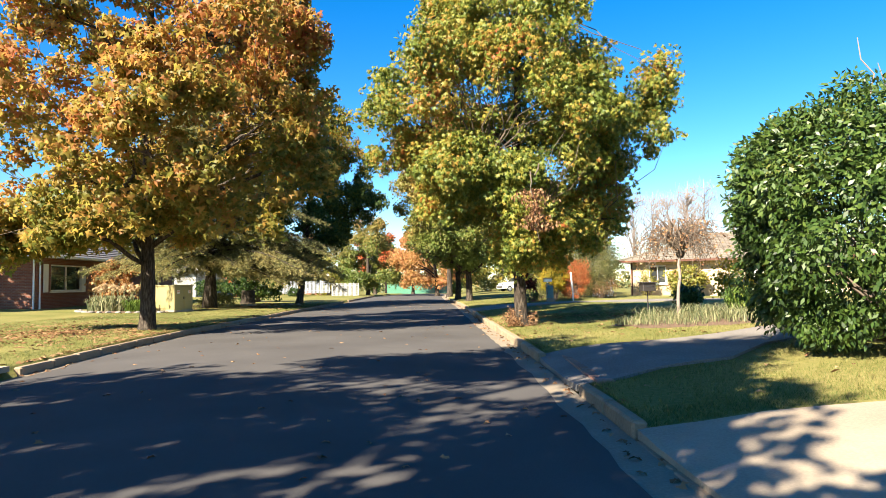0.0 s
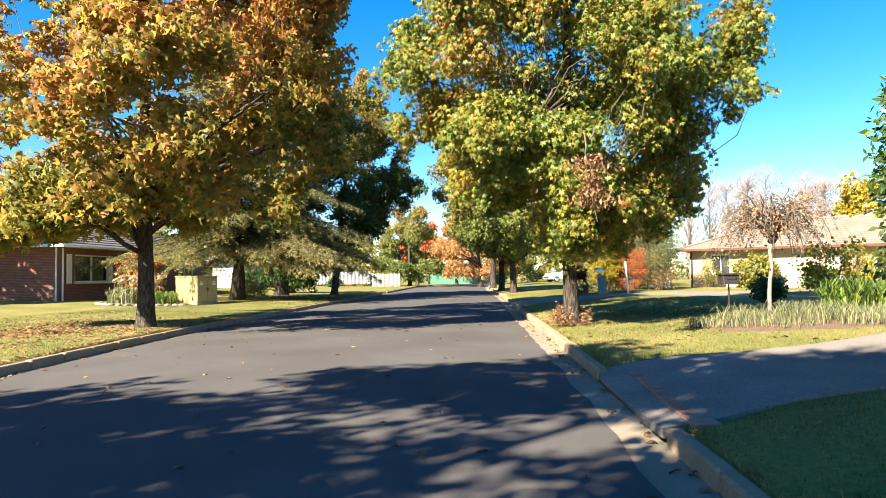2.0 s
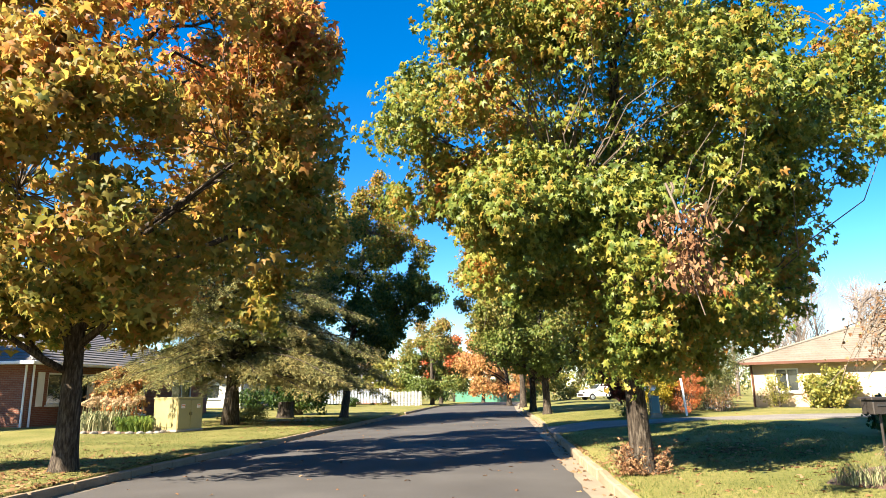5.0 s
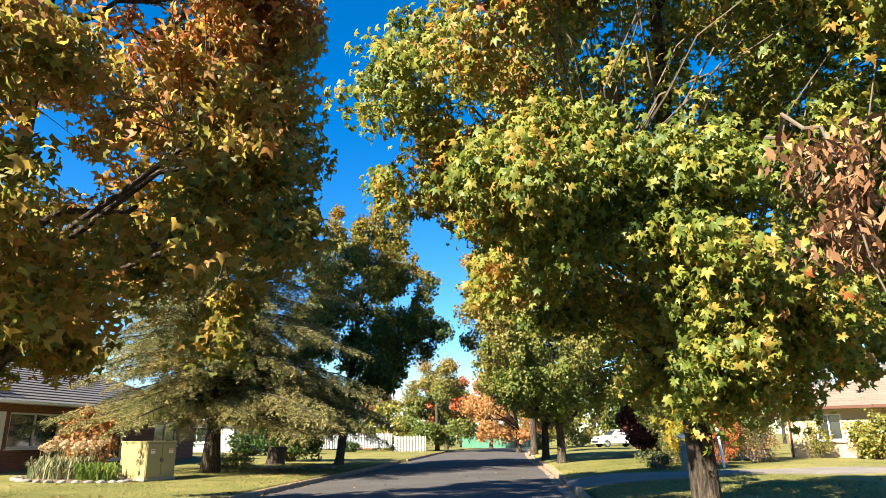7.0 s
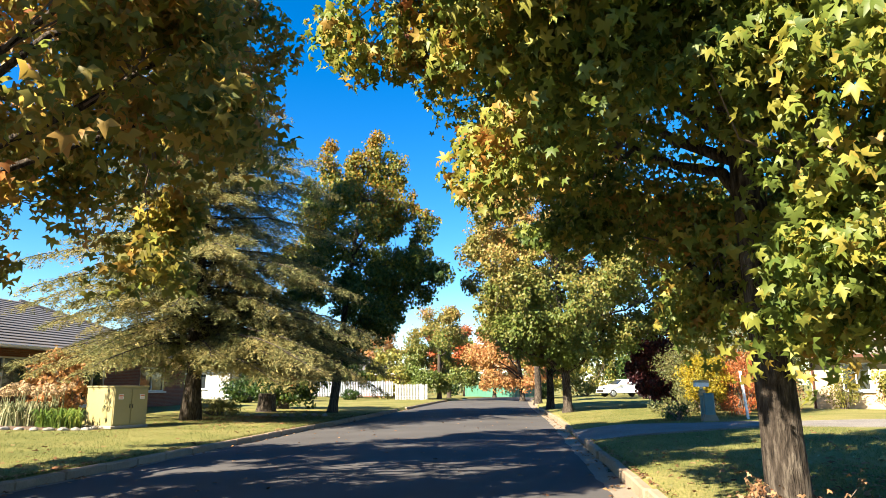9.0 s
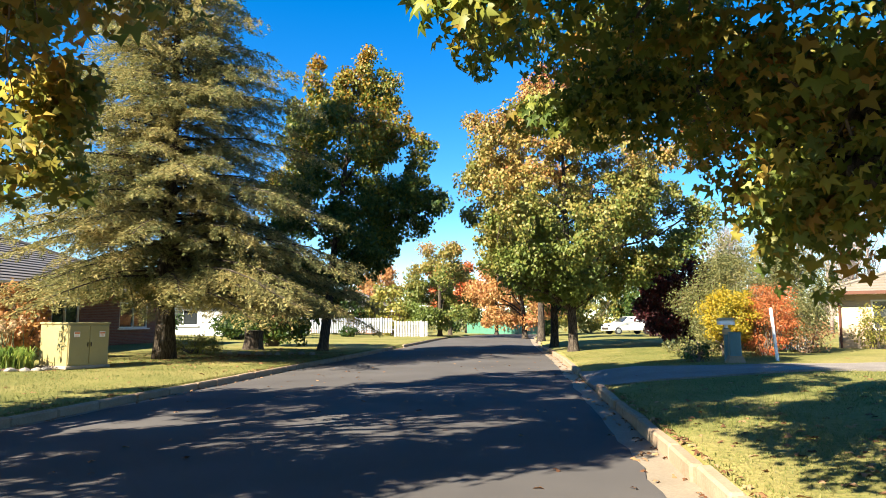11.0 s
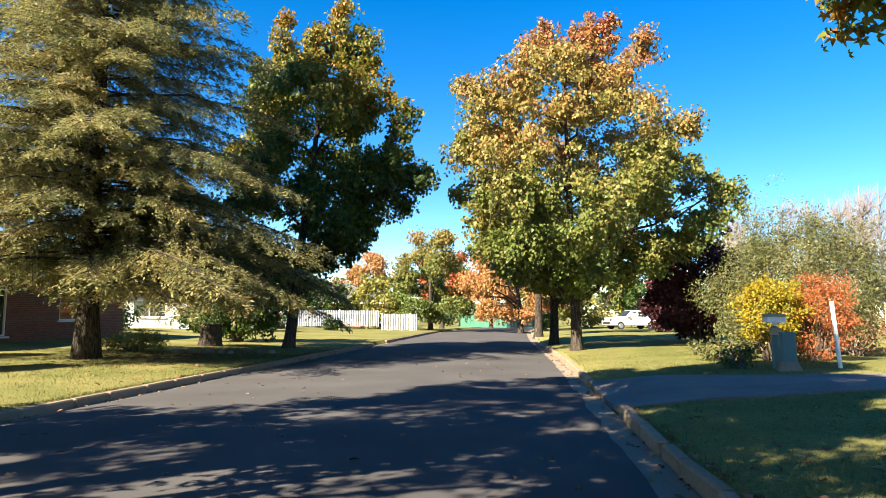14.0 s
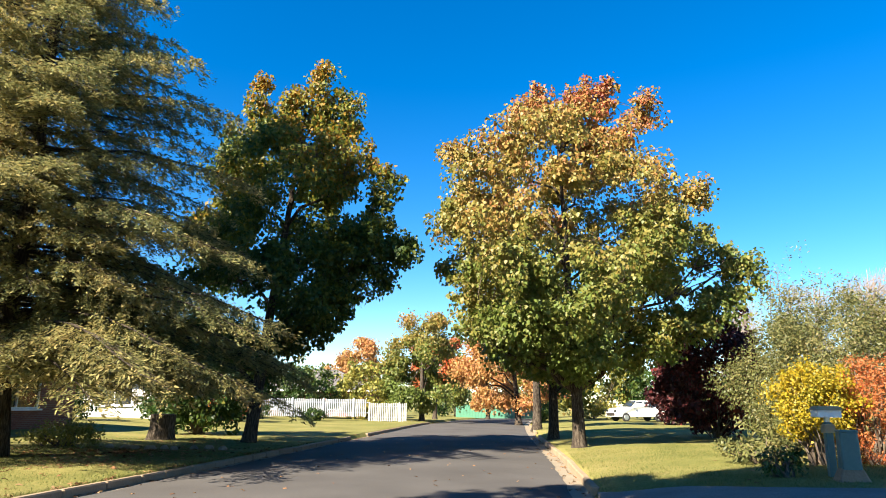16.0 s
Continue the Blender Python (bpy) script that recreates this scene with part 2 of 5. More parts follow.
M["gate_green"] = surface("green_sheet", [(0.2, (0.05, 0.17, 0.11)), (0.8, (0.09, 0.24, 0.16))], 1, 10, 0.4, 0.6, 0.1)
gm, gnt, gb = node_mat("window_glass")
gb.inputs["Base Color"].default_value = (0.02, 0.024, 0.026, 1)
gb.inputs["Roughness"].default_value = 0.06
gb.inputs["Specular IOR Level"].default_value = 0.7
M["glass"] = gm

# ---- mesh tools ----
class Geo:
    """Gathers vertices and faces of one mesh."""
    def __init__(self):
        self.v, self.f, self.n = [], [], 0

    def add(self, verts, faces):
        self.v.append(np.asarray(verts, float).reshape(-1, 3))
        self.f += [[i + self.n for i in f] for f in faces]
        self.n += len(self.v[-1])
        return self

    def box(self, cx, cy, cz, sx, sy, sz, rz=0.0, ch=0.0, taper=1.0):
        """A box on its centre, with chamfered upright and top edges."""
        ch = min(ch, sx / 3, sy / 3, sz / 3)
        def ring(hx, hy, c, z):
            return [(hx - c, -hy, z), (hx, -hy + c, z), (hx, hy - c, z), (hx - c, hy, z), (-hx + c, hy, z), (-hx, hy - c, z), (-hx, -hy + c, z), (-hx + c, -hy, z)]
        if ch <= 0:
            hx, hy, hz = sx / 2, sy / 2, sz / 2
            v = [(x * (taper if z > 0 else 1), y * (taper if z > 0 else 1), z) for z in (-hz, hz) for x, y in ((-hx, -hy), (hx, -hy), (hx, hy), (-hx, hy))]
            f = [(3, 2, 1, 0), (4, 5, 6, 7), (0, 1, 5, 4), (1, 2, 6, 5), (2, 3, 7, 6), (3, 0, 4, 7)]
        else:
            hx, hy, hz = sx / 2, sy / 2, sz / 2
            v = ring(hx, hy, ch, -hz) + ring(hx * taper, hy * taper, ch, hz - ch) + ring(hx * taper - ch, hy * taper - ch, ch * 0.4, hz)
            f = [tuple(range(7, -1, -1)), tuple(range(16, 24))]
            for a in (0, 8):
                f += [(a + i, a + (i + 1) % 8, a + 8 + (i + 1) % 8, a + 8 + i) for i in range(8)]
        v = np.array(v)
        c, s = math.cos(rz), math.sin(rz)
        v = np.stack([v[:, 0] * c - v[:, 1] * s + cx, v[:, 0] * s + v[:, 1] * c + cy, v[:, 2] + cz], 1)
        return self.add(v, f)

    def tube(self, pts, radii, sides=8, cap=True):
        pts = np.asarray(pts, float)
        t = np.gradient(pts, axis=0)
        t /= np.linalg.norm(t, axis=1)[:, None] + 1e-9
        ref = np.array([1.0, 0, 0]) if abs(t[0][0]) < 0.8 else np.array([0, 1.0, 0])
        a = np.cross(t, ref)
        a /= np.linalg.norm(a, axis=1)[:, None] + 1e-9
        b = np.cross(t, a)
        th = np.arange(sides) * 2 * math.pi / sides
        r = np.asarray(radii, float).reshape(len(pts), -1)
        v = pts[:, None] + r[:, :, None] * (np.cos(th)[None, :, None] * a[:, None] + np.sin(th)[None, :, None] * b[:, None])
        f = [(i * sides + j, i * sides + (j + 1) % sides, (i + 1) * sides + (j + 1) % sides, (i + 1) * sides + j) for i in range(len(pts) - 1) for j in range(sides)]
        if cap:
            f += [tuple(range(sides - 1, -1, -1)), tuple(range((len(pts) - 1) * sides, len(pts) * sides))]
        return self.add(v, f)

    def make(self, name, mat, parent=None, label="", smooth=False, weld=False):
        if weld:
            v = np.concatenate(self.v)
            _, first, back = np.unique(np.round(v * 500).astype(int), axis=0, return_index=True, return_inverse=True)
            back = back.ravel()
            faces = [list(dict.fromkeys(int(back[i]) for i in f)) for f in self.f]
            return link_mesh(name, v[first], [f for f in faces if len(f) > 2], mat, parent, label, smooth)
        return link_mesh(name, np.concatenate(self.v), self.f, mat, parent, label, smooth)


def link_mesh(name, v, faces, mat, parent=None, label="", smooth=False):
    me = bpy.data.meshes.new(name)
    if isinstance(faces, np.ndarray):
        n, k = faces.shape
        me.vertices.add(len(v))
        me.vertices.foreach_set("co", np.ascontiguousarray(v, np.float32).ravel())
        me.loops.add(n * k)
        me.loops.foreach_set("vertex_index", np.ascontiguousarray(faces, np.int32).ravel())
        me.polygons.add(n)
        me.polygons.foreach_set("loop_start", np.arange(0, n * k, k, dtype=np.int32))
        me.update(calc_edges=True)
    else:
        me.from_pydata(np.asarray(v).tolist(), [], faces)
        me.update()
    if smooth:
        me.polygons.foreach_set("use_smooth", np.ones(len(me.polygons), bool))
    me.materials.append(mat)
    ob = new(name, me)
    if parent is not None:
        ob.parent = parent
    if label:
        ob["label"] = label
    return ob


def thing(name, x, y, z, label, category, group="", kind="", rz=0.0):
    e = new(name)
    e.matrix_world = pose(x, y, z, 0, 0, rz)
    return tagged(e, label, category, group, kind)


# ---- the lie of the land ----
LEFT_KNOTS = ([-60, 0, 12, 22, 45, 75, 95, 140], [-7.2, -7.2, -7.2, -7.7, -7.6, -7.7, -7.0, -4.0])
RIGHT_KNOTS = ([-60, 0, 12, 25, 42, 55, 66, 78, 95, 140], [1.45, 1.42, 1.36, 1.2, 1.1, 0.75, 0.55, 0.5, 1.1, 4.0])


def x_left(y):
    return np.interp(y, *LEFT_KNOTS)


def x_right(y):
    return np.interp(y, *RIGHT_KNOTS)


def base_z(y):
    s = np.clip((np.asarray(y, float) - 1.0) / 17.0, 0, 1)
    far = np.clip((np.asarray(y, float) - 70.0) / 60.0, 0, 1)
    return -0.15 * (1 - s * s * (3 - 2 * s)) - 0.5 * far * far


DRIVES = [(5.6, 2.5), (12.0, 1.75), (33.4, 2.3), (59.0, 2.0)]


def land(x, y):
    """Height of the lawns beside the road."""
    x, y = np.asarray(x, float), np.asarray(y, float)
    dl, dr = np.maximum(x_left(y) - x, 0), np.maximum(x - x_right(y), 0)
    left = 0.12 + 0.012 * np.minimum(dl, 16) + 0.02 * np.clip(dl - 8, 0, 10)
    right = 0.12 + 0.055 * np.minimum(dr, 5.0) + 0.0 * dr
    w = np.maximum.reduce([np.clip((half - np.abs(y - mid)) / 0.5 + 0.5, 0, 1) for mid, half in DRIVES])
    right = right - (0.14 * w + 0.0) * np.clip(1 - dr / 1.3, 0, 1)
    soft = 0.02 * np.sin(x * 0.9 + y * 0.5) + 0.015 * np.sin(y * 1.3 - x * 0.4)
    return base_z(y) + np.where(x < (x_left(y) + x_right(y)) / 2, left, right) + soft * np.clip((dl + dr) / 2, 0, 1)


def gz(x, y):
    return float(land(x, y))

# ---- ground, road, kerbs ----
rng = np.random.default_rng(7)
ys = np.concatenate([np.arange(-400, -60, 60), np.arange(-60, -10, 10), np.arange(-10, 60, 0.5), np.arange(60, 120, 3), np.arange(120, 400, 40), np.arange(400, 2801, 400)])
dls = np.concatenate([[0.16], np.arange(0.4, 4, 0.45), np.arange(4, 20, 1.0), np.arange(20, 60, 6), [80, 150, 300, 700, 1500, 2800]])


def grid_mesh(name, rows, mat, label, category):
    v = np.concatenate(rows)
    n, k = len(rows), len(rows[0])
    i = np.arange(n - 1)[:, None] * k + np.arange(k - 1)[None]
    f = np.stack([i, i + 1, i + k + 1, i + k], -1).reshape(-1, 4)
    return tagged(link_mesh(name, v, f, mat, smooth=True), label, category, kind="structure")


rows = []
for y in ys:
    xl, xr = float(x_left(y)), float(x_right(y))
    xs = np.concatenate([xl - dls[::-1], [xl - 0.02, xl + 0.02, (xl + xr) / 2, xr - 0.02, xr + 0.02], xr + dls])
    z = np.array(land(xs, np.full(len(xs), y)))
    inside = (xs > xl - 0.17) & (xs < xr + 0.17)
    z[inside] = float(base_z(y)) - 0.12
    z[np.isclose(xs, xl - 0.16) | np.isclose(xs, xr + 0.16)] = float(base_z(y)) + 0.10
    z[np.isclose(xs, xr + 0.16)] -= 0.15 * max(min(max((h - abs(y - m)) / 0.5 + 0.5, 0), 1) for m, h in DRIVES)
    rows.append(np.stack([xs, np.full(len(xs), y), z], 1))
ground = grid_mesh("ground", rows, M["grass"], "mown yellow-green autumn lawn verges with bare patches", "ground")

rows = []
for y in ys[(ys >= -60) & (ys <= 130)]:
    xl, xr = float(x_left(y)) + 0.16, float(x_right(y)) - 0.36
    s = np.linspace(0, 1, 15)
    crown = 0.06 * (1 - (2 * s - 1) ** 2) - 0.03
    edge = np.where((s == 0) | (s == 1), rng.normal(0, 0.025, len(s)), 0)
    rows.append(np.stack([xl + (xr - xl) * s + edge, np.full(15, y), float(base_z(y)) + crown], 1))
road = grid_mesh("road", rows, M["asphalt"], "weathered grey asphalt suburban street with slight crown", "road")

for side, nm in ((-1, "left"), (1, "right")):
    rows = []
    for y in ys[(ys >= -60) & (ys <= 130)]:
        edge = float(x_left(y)) if side < 0 else float(x_right(y))
        o = [0.0, 0.12, 0.3] if side < 0 else [-0.46, -0.22, 0.0]
        zz = [-0.035, -0.04, -0.042] if side < 0 else [-0.042, -0.04, -0.035]
        rows.append(np.array([(edge + a, y, float(base_z(y)) + b) for a, b in zip(o, zz)]))
    grid_mesh("gutter", rows, M["gutter"], "dirty concrete gutter strip beside the asphalt", "gutter")


# ---- leaves and trees ----
def leaf_shape(lobes):
    """A lobed leaf as folded quads round its stalk: vertices and faces, 1 wide."""
    if lobes == 1:
        return np.array([(0, 0, 0), (0.22, 0.45, 0.05), (0, 1, -0.06), (-0.22, 0.45, 0.05)]), np.array([(0, 1, 2, 3)])
    if lobes == 6:
        return np.array([(0, 0, 0), (0.17, 0.3, -0.03), (0.1, 0.72, -0.05), (0, 1, -0.14), (-0.1, 0.72, -0.05), (-0.17, 0.3, -0.03)]), np.array([(0, 1, 2, 3), (0, 3, 4, 5)])
    if lobes == 0:
        return np.array([(-0.085, 0, 0), (0.085, 0, 0), (0, 1, -0.1)]), np.array([(0, 1, 2)])
    if lobes == 2:
        return np.array([(0, 0, 0), (0.5, 0.2, 0.03), (0.28, 0.62, 0.05), (0, 1, -0.05), (-0.28, 0.62, 0.05), (-0.5, 0.2, 0.03)]), np.array([(0, 1, 2, 3), (0, 3, 4, 5)])
    tips = [-118, -60, 0, 60, 118] if lobes == 5 else [-80, 0, 80]
    step = 29 if lobes == 5 else 40
    v, f = [(0, 0.0, 0)], []
    for a in [tips[0] - step] + [t + step for t in tips]:
        v.append((0.41 * math.sin(radians(a)), 0.41 * math.cos(radians(a)), 0.03))
    for i, a in enumerate(tips):
        r = 0.62 if abs(a) > 100 else (0.78 if a else 0.9)
        v.append((r * math.sin(radians(a)), r * math.cos(radians(a)), -0.32))
        f.append((0, 1 + i, len(tips) + 2 + i, 2 + i))
    return np.array(v), np.array(f)


def leaf_cloud(g, pos, normal, tip, size, lobes):
    """All leaves as one mesh: each at pos, facing normal, pointing along tip."""
    lv, lf = leaf_shape(lobes)
    normal = normal / (np.linalg.norm(normal, axis=1)[:, None] + 1e-9)
    tip = tip - normal * (tip * normal).sum(1)[:, None]
    tip /= np.linalg.norm(tip, axis=1)[:, None] + 1e-9
    side = np.cross(tip, normal)
    v = pos[:, None] + size[:, None, None] * (lv[None, :, 0, None] * side[:, None] + lv[None, :, 1, None] * tip[:, None] + lv[None, :, 2, None] * normal[:, None])
    f = lf[None] + (np.arange(len(pos)) * len(lv))[:, None, None]
    return v.reshape(-1, 3), f.reshape(-1, lf.shape[1])


def clump_leaves(g, centers, out, per, spread, size, droop=1.3, flat=0.8):
    """Leaves round clump centres."""
    n = len(centers) * per
    c, o = np.repeat(centers, per, 0), np.repeat(out, per, 0)
    d = g.normal(0, 1, (n, 3))
    d /= np.linalg.norm(d, axis=1)[:, None] + 1e-9
    d *= (g.random(n) ** 0.45)[:, None]
    sp = np.repeat(np.asarray(spread) * np.ones(len(centers)), per)
    pos = c + d * sp[:, None] * np.repeat(g.uniform(0.55, 1.5, (len(centers), 3)), per, 0) * np.array([1, 1, flat])
    normal = 0.4 * d + 0.35 * o + np.array([0, 0, 0.3]) + g.normal(0, 0.85, (n, 3)) * np.array([1, 1, 0.55])
    tip = np.array([0, 0, -droop]) + 0.5 * o + 0.3 * d + g.normal(0, 0.4, (n, 3))
    return pos, normal, tip, size * g.uniform(0.65, 1.25, n)


def wavy(a, b, g, n=6, amp=0.08, lift=0.0):
    """A crooked line from a to b."""
    a, b = np.asarray(a, float), np.asarray(b, float)
    s = np.linspace(0, 1, n)[:, None]
    p = a + (b - a) * s
    ln = np.linalg.norm(b - a)
    p[1:-1] += g.normal(0, amp * ln * 0.5, (n - 2, 3)) * np.sin(s[1:-1] * math.pi)
    p[:, 2] += lift * ln * np.sin(s[:, 0] * math.pi)
    return p


def tree(label, x, y, height, trunk_r, profile, leaf, seed, clumps=420, per=90, size=0.15, lobes=3, lean=(0.0, 0.0), spread=0.62, boughs=(), limbs=16, twig_share=0.35, wob=0.28, bare=2.2, shell=0.5, group="street trees", skew=(0.0, 0.0), fill=0, raised=None, lobe=0.2, bend=0.0, cuts=()):
    """A broadleaf tree: tapered trunk, limbs, twigs and a crown of leaves filling an uneven outline.
    profile: (height, radius) knots of the crown; boughs: extra masses (dx, dy, z, rx, ry, rz, clumps);
    lobe: size of the leafy masses against the crown's radius; bend: bow of the lower trunk; cuts: gaps (dx, dy, z, r)."""
    g = np.random.default_rng(seed)
    z0 = gz(x, y)
    t = thing("tree", x, y, z0 - 0.03, label, "tree", group)
    zs, rs = zip(*profile)
    each = 8
    lobes_n = max(10, clumps // each)
    z = g.uniform(zs[0], zs[-1], lobes_n * 4)
    r = np.interp(z, zs, rs)
    keep = g.random(len(z)) < r / max(rs) * 0.85 + 0.15
    z, r = z[keep][:lobes_n], r[keep][:lobes_n]
    th = np.arange(len(z)) * 2.39996 + g.normal(0, 0.35, len(z))
    ph = g.uniform(0, 6.28, 8)
    lump = np.clip(sum(np.sin(k * th + ph[k] + z * (0.9 + 0.35 * k)) / (k ** 0.5) for k in (1, 2, 3, 5)) / 2.2, -0.9, 0.7)
    big = lobe * max(rs) * g.uniform(0.7, 1.25, len(z)) * np.clip(r / max(rs) + 0.25, 0.4, 1)
    rad = np.maximum(r * (1 + wob * lump) * (shell + (1 - shell) * g.random(len(z)) ** 0.6) - 0.55 * big, 0.0)
    lx, ly = lean[0] * z / height + skew[0] * np.clip(1 - abs(z / height - 0.5), 0, 1), lean[1] * z / height + skew[1] * np.clip(1 - abs(z / height - 0.5), 0, 1)
    heart = np.repeat(np.stack([rad * np.cos(th) + lx, rad * np.sin(th) + ly, z - 0.12 * rad], 1), each, 0)
    way = np.repeat(np.stack([np.cos(th), np.sin(th), 0.3 + 0 * th], 1), each, 0)
    d = g.normal(0, 1, heart.shape) + 0.8 * way
    d /= np.linalg.norm(d, axis=1)[:, None]
    cen = heart + d * (np.repeat(big, each) * g.uniform(0.55, 1.05, len(heart)))[:, None] * np.array([1, 1, 0.85])
    out = 0.6 * d + 0.5 * way
    sp = spread * g.uniform(0.7, 1.3, len(cen))
    for dx, dy, bz, rx, ry, rz, k in boughs:
        d = g.normal(0, 1, (k, 3))
        d /= np.linalg.norm(d, axis=1)[:, None]
        cen = np.concatenate([cen, np.array([dx, dy, bz]) + d * np.array([rx, ry, rz]) * (g.random(k) ** 0.4)[:, None]])
        out = np.concatenate([out, d])
        sp = np.concatenate([sp, spread * g.uniform(0.65, 1.1, k)])
    for cx, cy, cz, cr in cuts:
        keep = np.linalg.norm(cen - np.array([cx, cy, cz]), axis=1) > cr
        cen, out, sp = cen[keep], out[keep], sp[keep]
    if raised:
        keep = (cen[:, 0] > raised[0]) | (cen[:, 2] > raised[1])
        cen, out, sp = cen[keep], out[keep], sp[keep]
    pos, normal, tip, sz = clump_leaves(g, cen, out, per, sp, size)
    v, f = leaf_cloud(g, pos, normal, tip, sz, lobes)
    link_mesh("crown", v, f, leaf, t)["kind"] = "stuff"
    if fill:
        z = g.uniform(zs[0] + 0.3, zs[-1] - 1.0, fill)
        rad = np.interp(z, zs, rs) * np.sqrt(g.random(fill)) * 0.72
        th = g.uniform(0, 6.28, fill)
        c2 = np.stack([rad * np.cos(th) + lean[0] * z / height, rad * np.sin(th) + lean[1] * z / height, z], 1)
        if raised:
            keep = (c2[:, 0] > raised[0]) | (c2[:, 2] > raised[1] + 0.3)
            c2, th = c2[keep], th[keep]
        pos, normal, tip, sz = clump_leaves(g, c2, np.stack([np.cos(th), np.sin(th), 0 * th], 1), 60, spread, size * 1.1)
        v, f = leaf_cloud(g, pos, normal, tip, sz, 3)
        link_mesh("inner_leaves", v, f, leaf, t)["kind"] = "stuff"
    # trunk
    top = height * 0.86
    hs = np.array([-0.1, 0.0, 0.12, 0.4, 1.2, 2.4, 4.0, 6.0, 8.0, top])
    hs = hs[hs <= top]
    flare = np.interp(hs, [-0.1, 0, 0.12, 0.4, 1.2, 2.4, top], [1.55, 1.45, 1.28, 1.1, 1.0, 0.9, 0.12])
    pts = np.stack([lean[0] * hs / height + 0.03 * np.sin(hs) + bend * np.sin(np.clip(hs / 6, 0, 1) * math.pi), lean[1] * hs / height + 0.03 * np.cos(hs * 1.3), hs], 1)
    sides = 14
    rr = trunk_r * flare[:, None] * (1 + 0.06 * np.sin(np.arange(sides) * 2.7 + hs[:, None] * 2))
    Geo().tube(pts, rr, sides).make("trunk", M["bark"], t, smooth=True)
    tw = Geo()
    order = g.permutation(len(cen))
    targets = cen[order[:limbs]]
    for c in targets:
        rad_c = math.hypot(c[0], c[1])
        zb = max(bare * 0.85, min(top * 0.9, c[2] - 0.55 * rad_c - 0.3))
        k = zb / height
        a = np.array([lean[0] * k, lean[1] * k, zb])
        ln = np.linalg.norm(c - a)
        r0 = min(trunk_r * 0.5 * (1 - 0.7 * zb / height), 0.03 + 0.016 * ln)
        p = wavy(a, c, g, 6, 0.1, 0.06)
        Geo().tube(p, np.linspace(r0, 0.018, 6), 6).make("limb", M["bark"], t, smooth=True)
        near = np.argsort(np.linalg.norm(cen - c, axis=1))[1:6]
        for j in near:
            tw.tube(wavy(p[3 + g.integers(0, 2)], cen[j], g, 4, 0.14), np.linspace(0.02, 0.006, 4), 4, False)
    for j in order[limbs:limbs + int(len(cen) * twig_share)]:
        c = cen[j]
        q = targets[np.argmin(np.linalg.norm(targets - c, axis=1))]
        tw.tube(wavy(q * np.array([0.75, 0.75, 0.97]), c, g, 4, 0.14), np.linspace(0.018, 0.005, 4), 4, False)
    tw.make("twig_growth", M["twig"], t)["kind"] = "stuff"
    return t


def shrub(name, label, category, x, y, rx, ry, h, leaf, seed, clumps=90, per=70, size=0.09, lobes=2, spread=0.28, low=0.1, wob=0.2, stems=7, shell=0.55, group="", boxy=1.0):
    """A bush: stems from the ground and a leafy mass with an uneven outline."""
    g = np.random.default_rng(seed)
    if name != "hedge":
        per, size = int(per * 0.6), size * 1.2
    t = thing(name, x, y, gz(x, y) - 0.02, label, category, group)
    u = g.random(clumps)
    el = np.arcsin(np.clip(g.uniform(-0.95, 1, clumps), -1, 1))
    th = g.uniform(0, 2 * math.pi, clumps)
    q = (shell + (1 - shell) * u ** 0.5) * (1 + wob * np.sin(3 * th + 4 * el + seed) * 0.7 + wob * np.sin(5 * th - 3 * el) * 0.5)
    hz = (h - low) / 2
    ce = np.abs(np.cos(el)) ** boxy
    cen = np.stack([q * rx * ce * np.cos(th), q * ry * ce * np.sin(th), low + hz + hz * q * np.sin(el)], 1)
    cen[:, 2] = np.maximum(cen[:, 2], low)
    out = np.stack([np.cos(el) * np.cos(th), np.cos(el) * np.sin(th), np.sin(el)], 1)
    pos, normal, tip, sz = clump_leaves(g, cen, out, per, spread, size, 0.3, 0.9)
    pos[:, 2] = np.maximum(pos[:, 2], 0.03)
    v, f = leaf_cloud(g, pos, normal, tip, sz, lobes)
    link_mesh("foliage", v, f, leaf, t)["kind"] = "stuff"
    st = Geo()
    for c in cen[:stems * 3]:
        st.tube(wavy((g.normal(0, 0.08), g.normal(0, 0.08), -0.05), c, g, 5, 0.1), np.linspace(0.03, 0.006, 5), 5, False)
    st.make("stem_growth", M["twig"], t)["kind"] = "stuff"
    return t


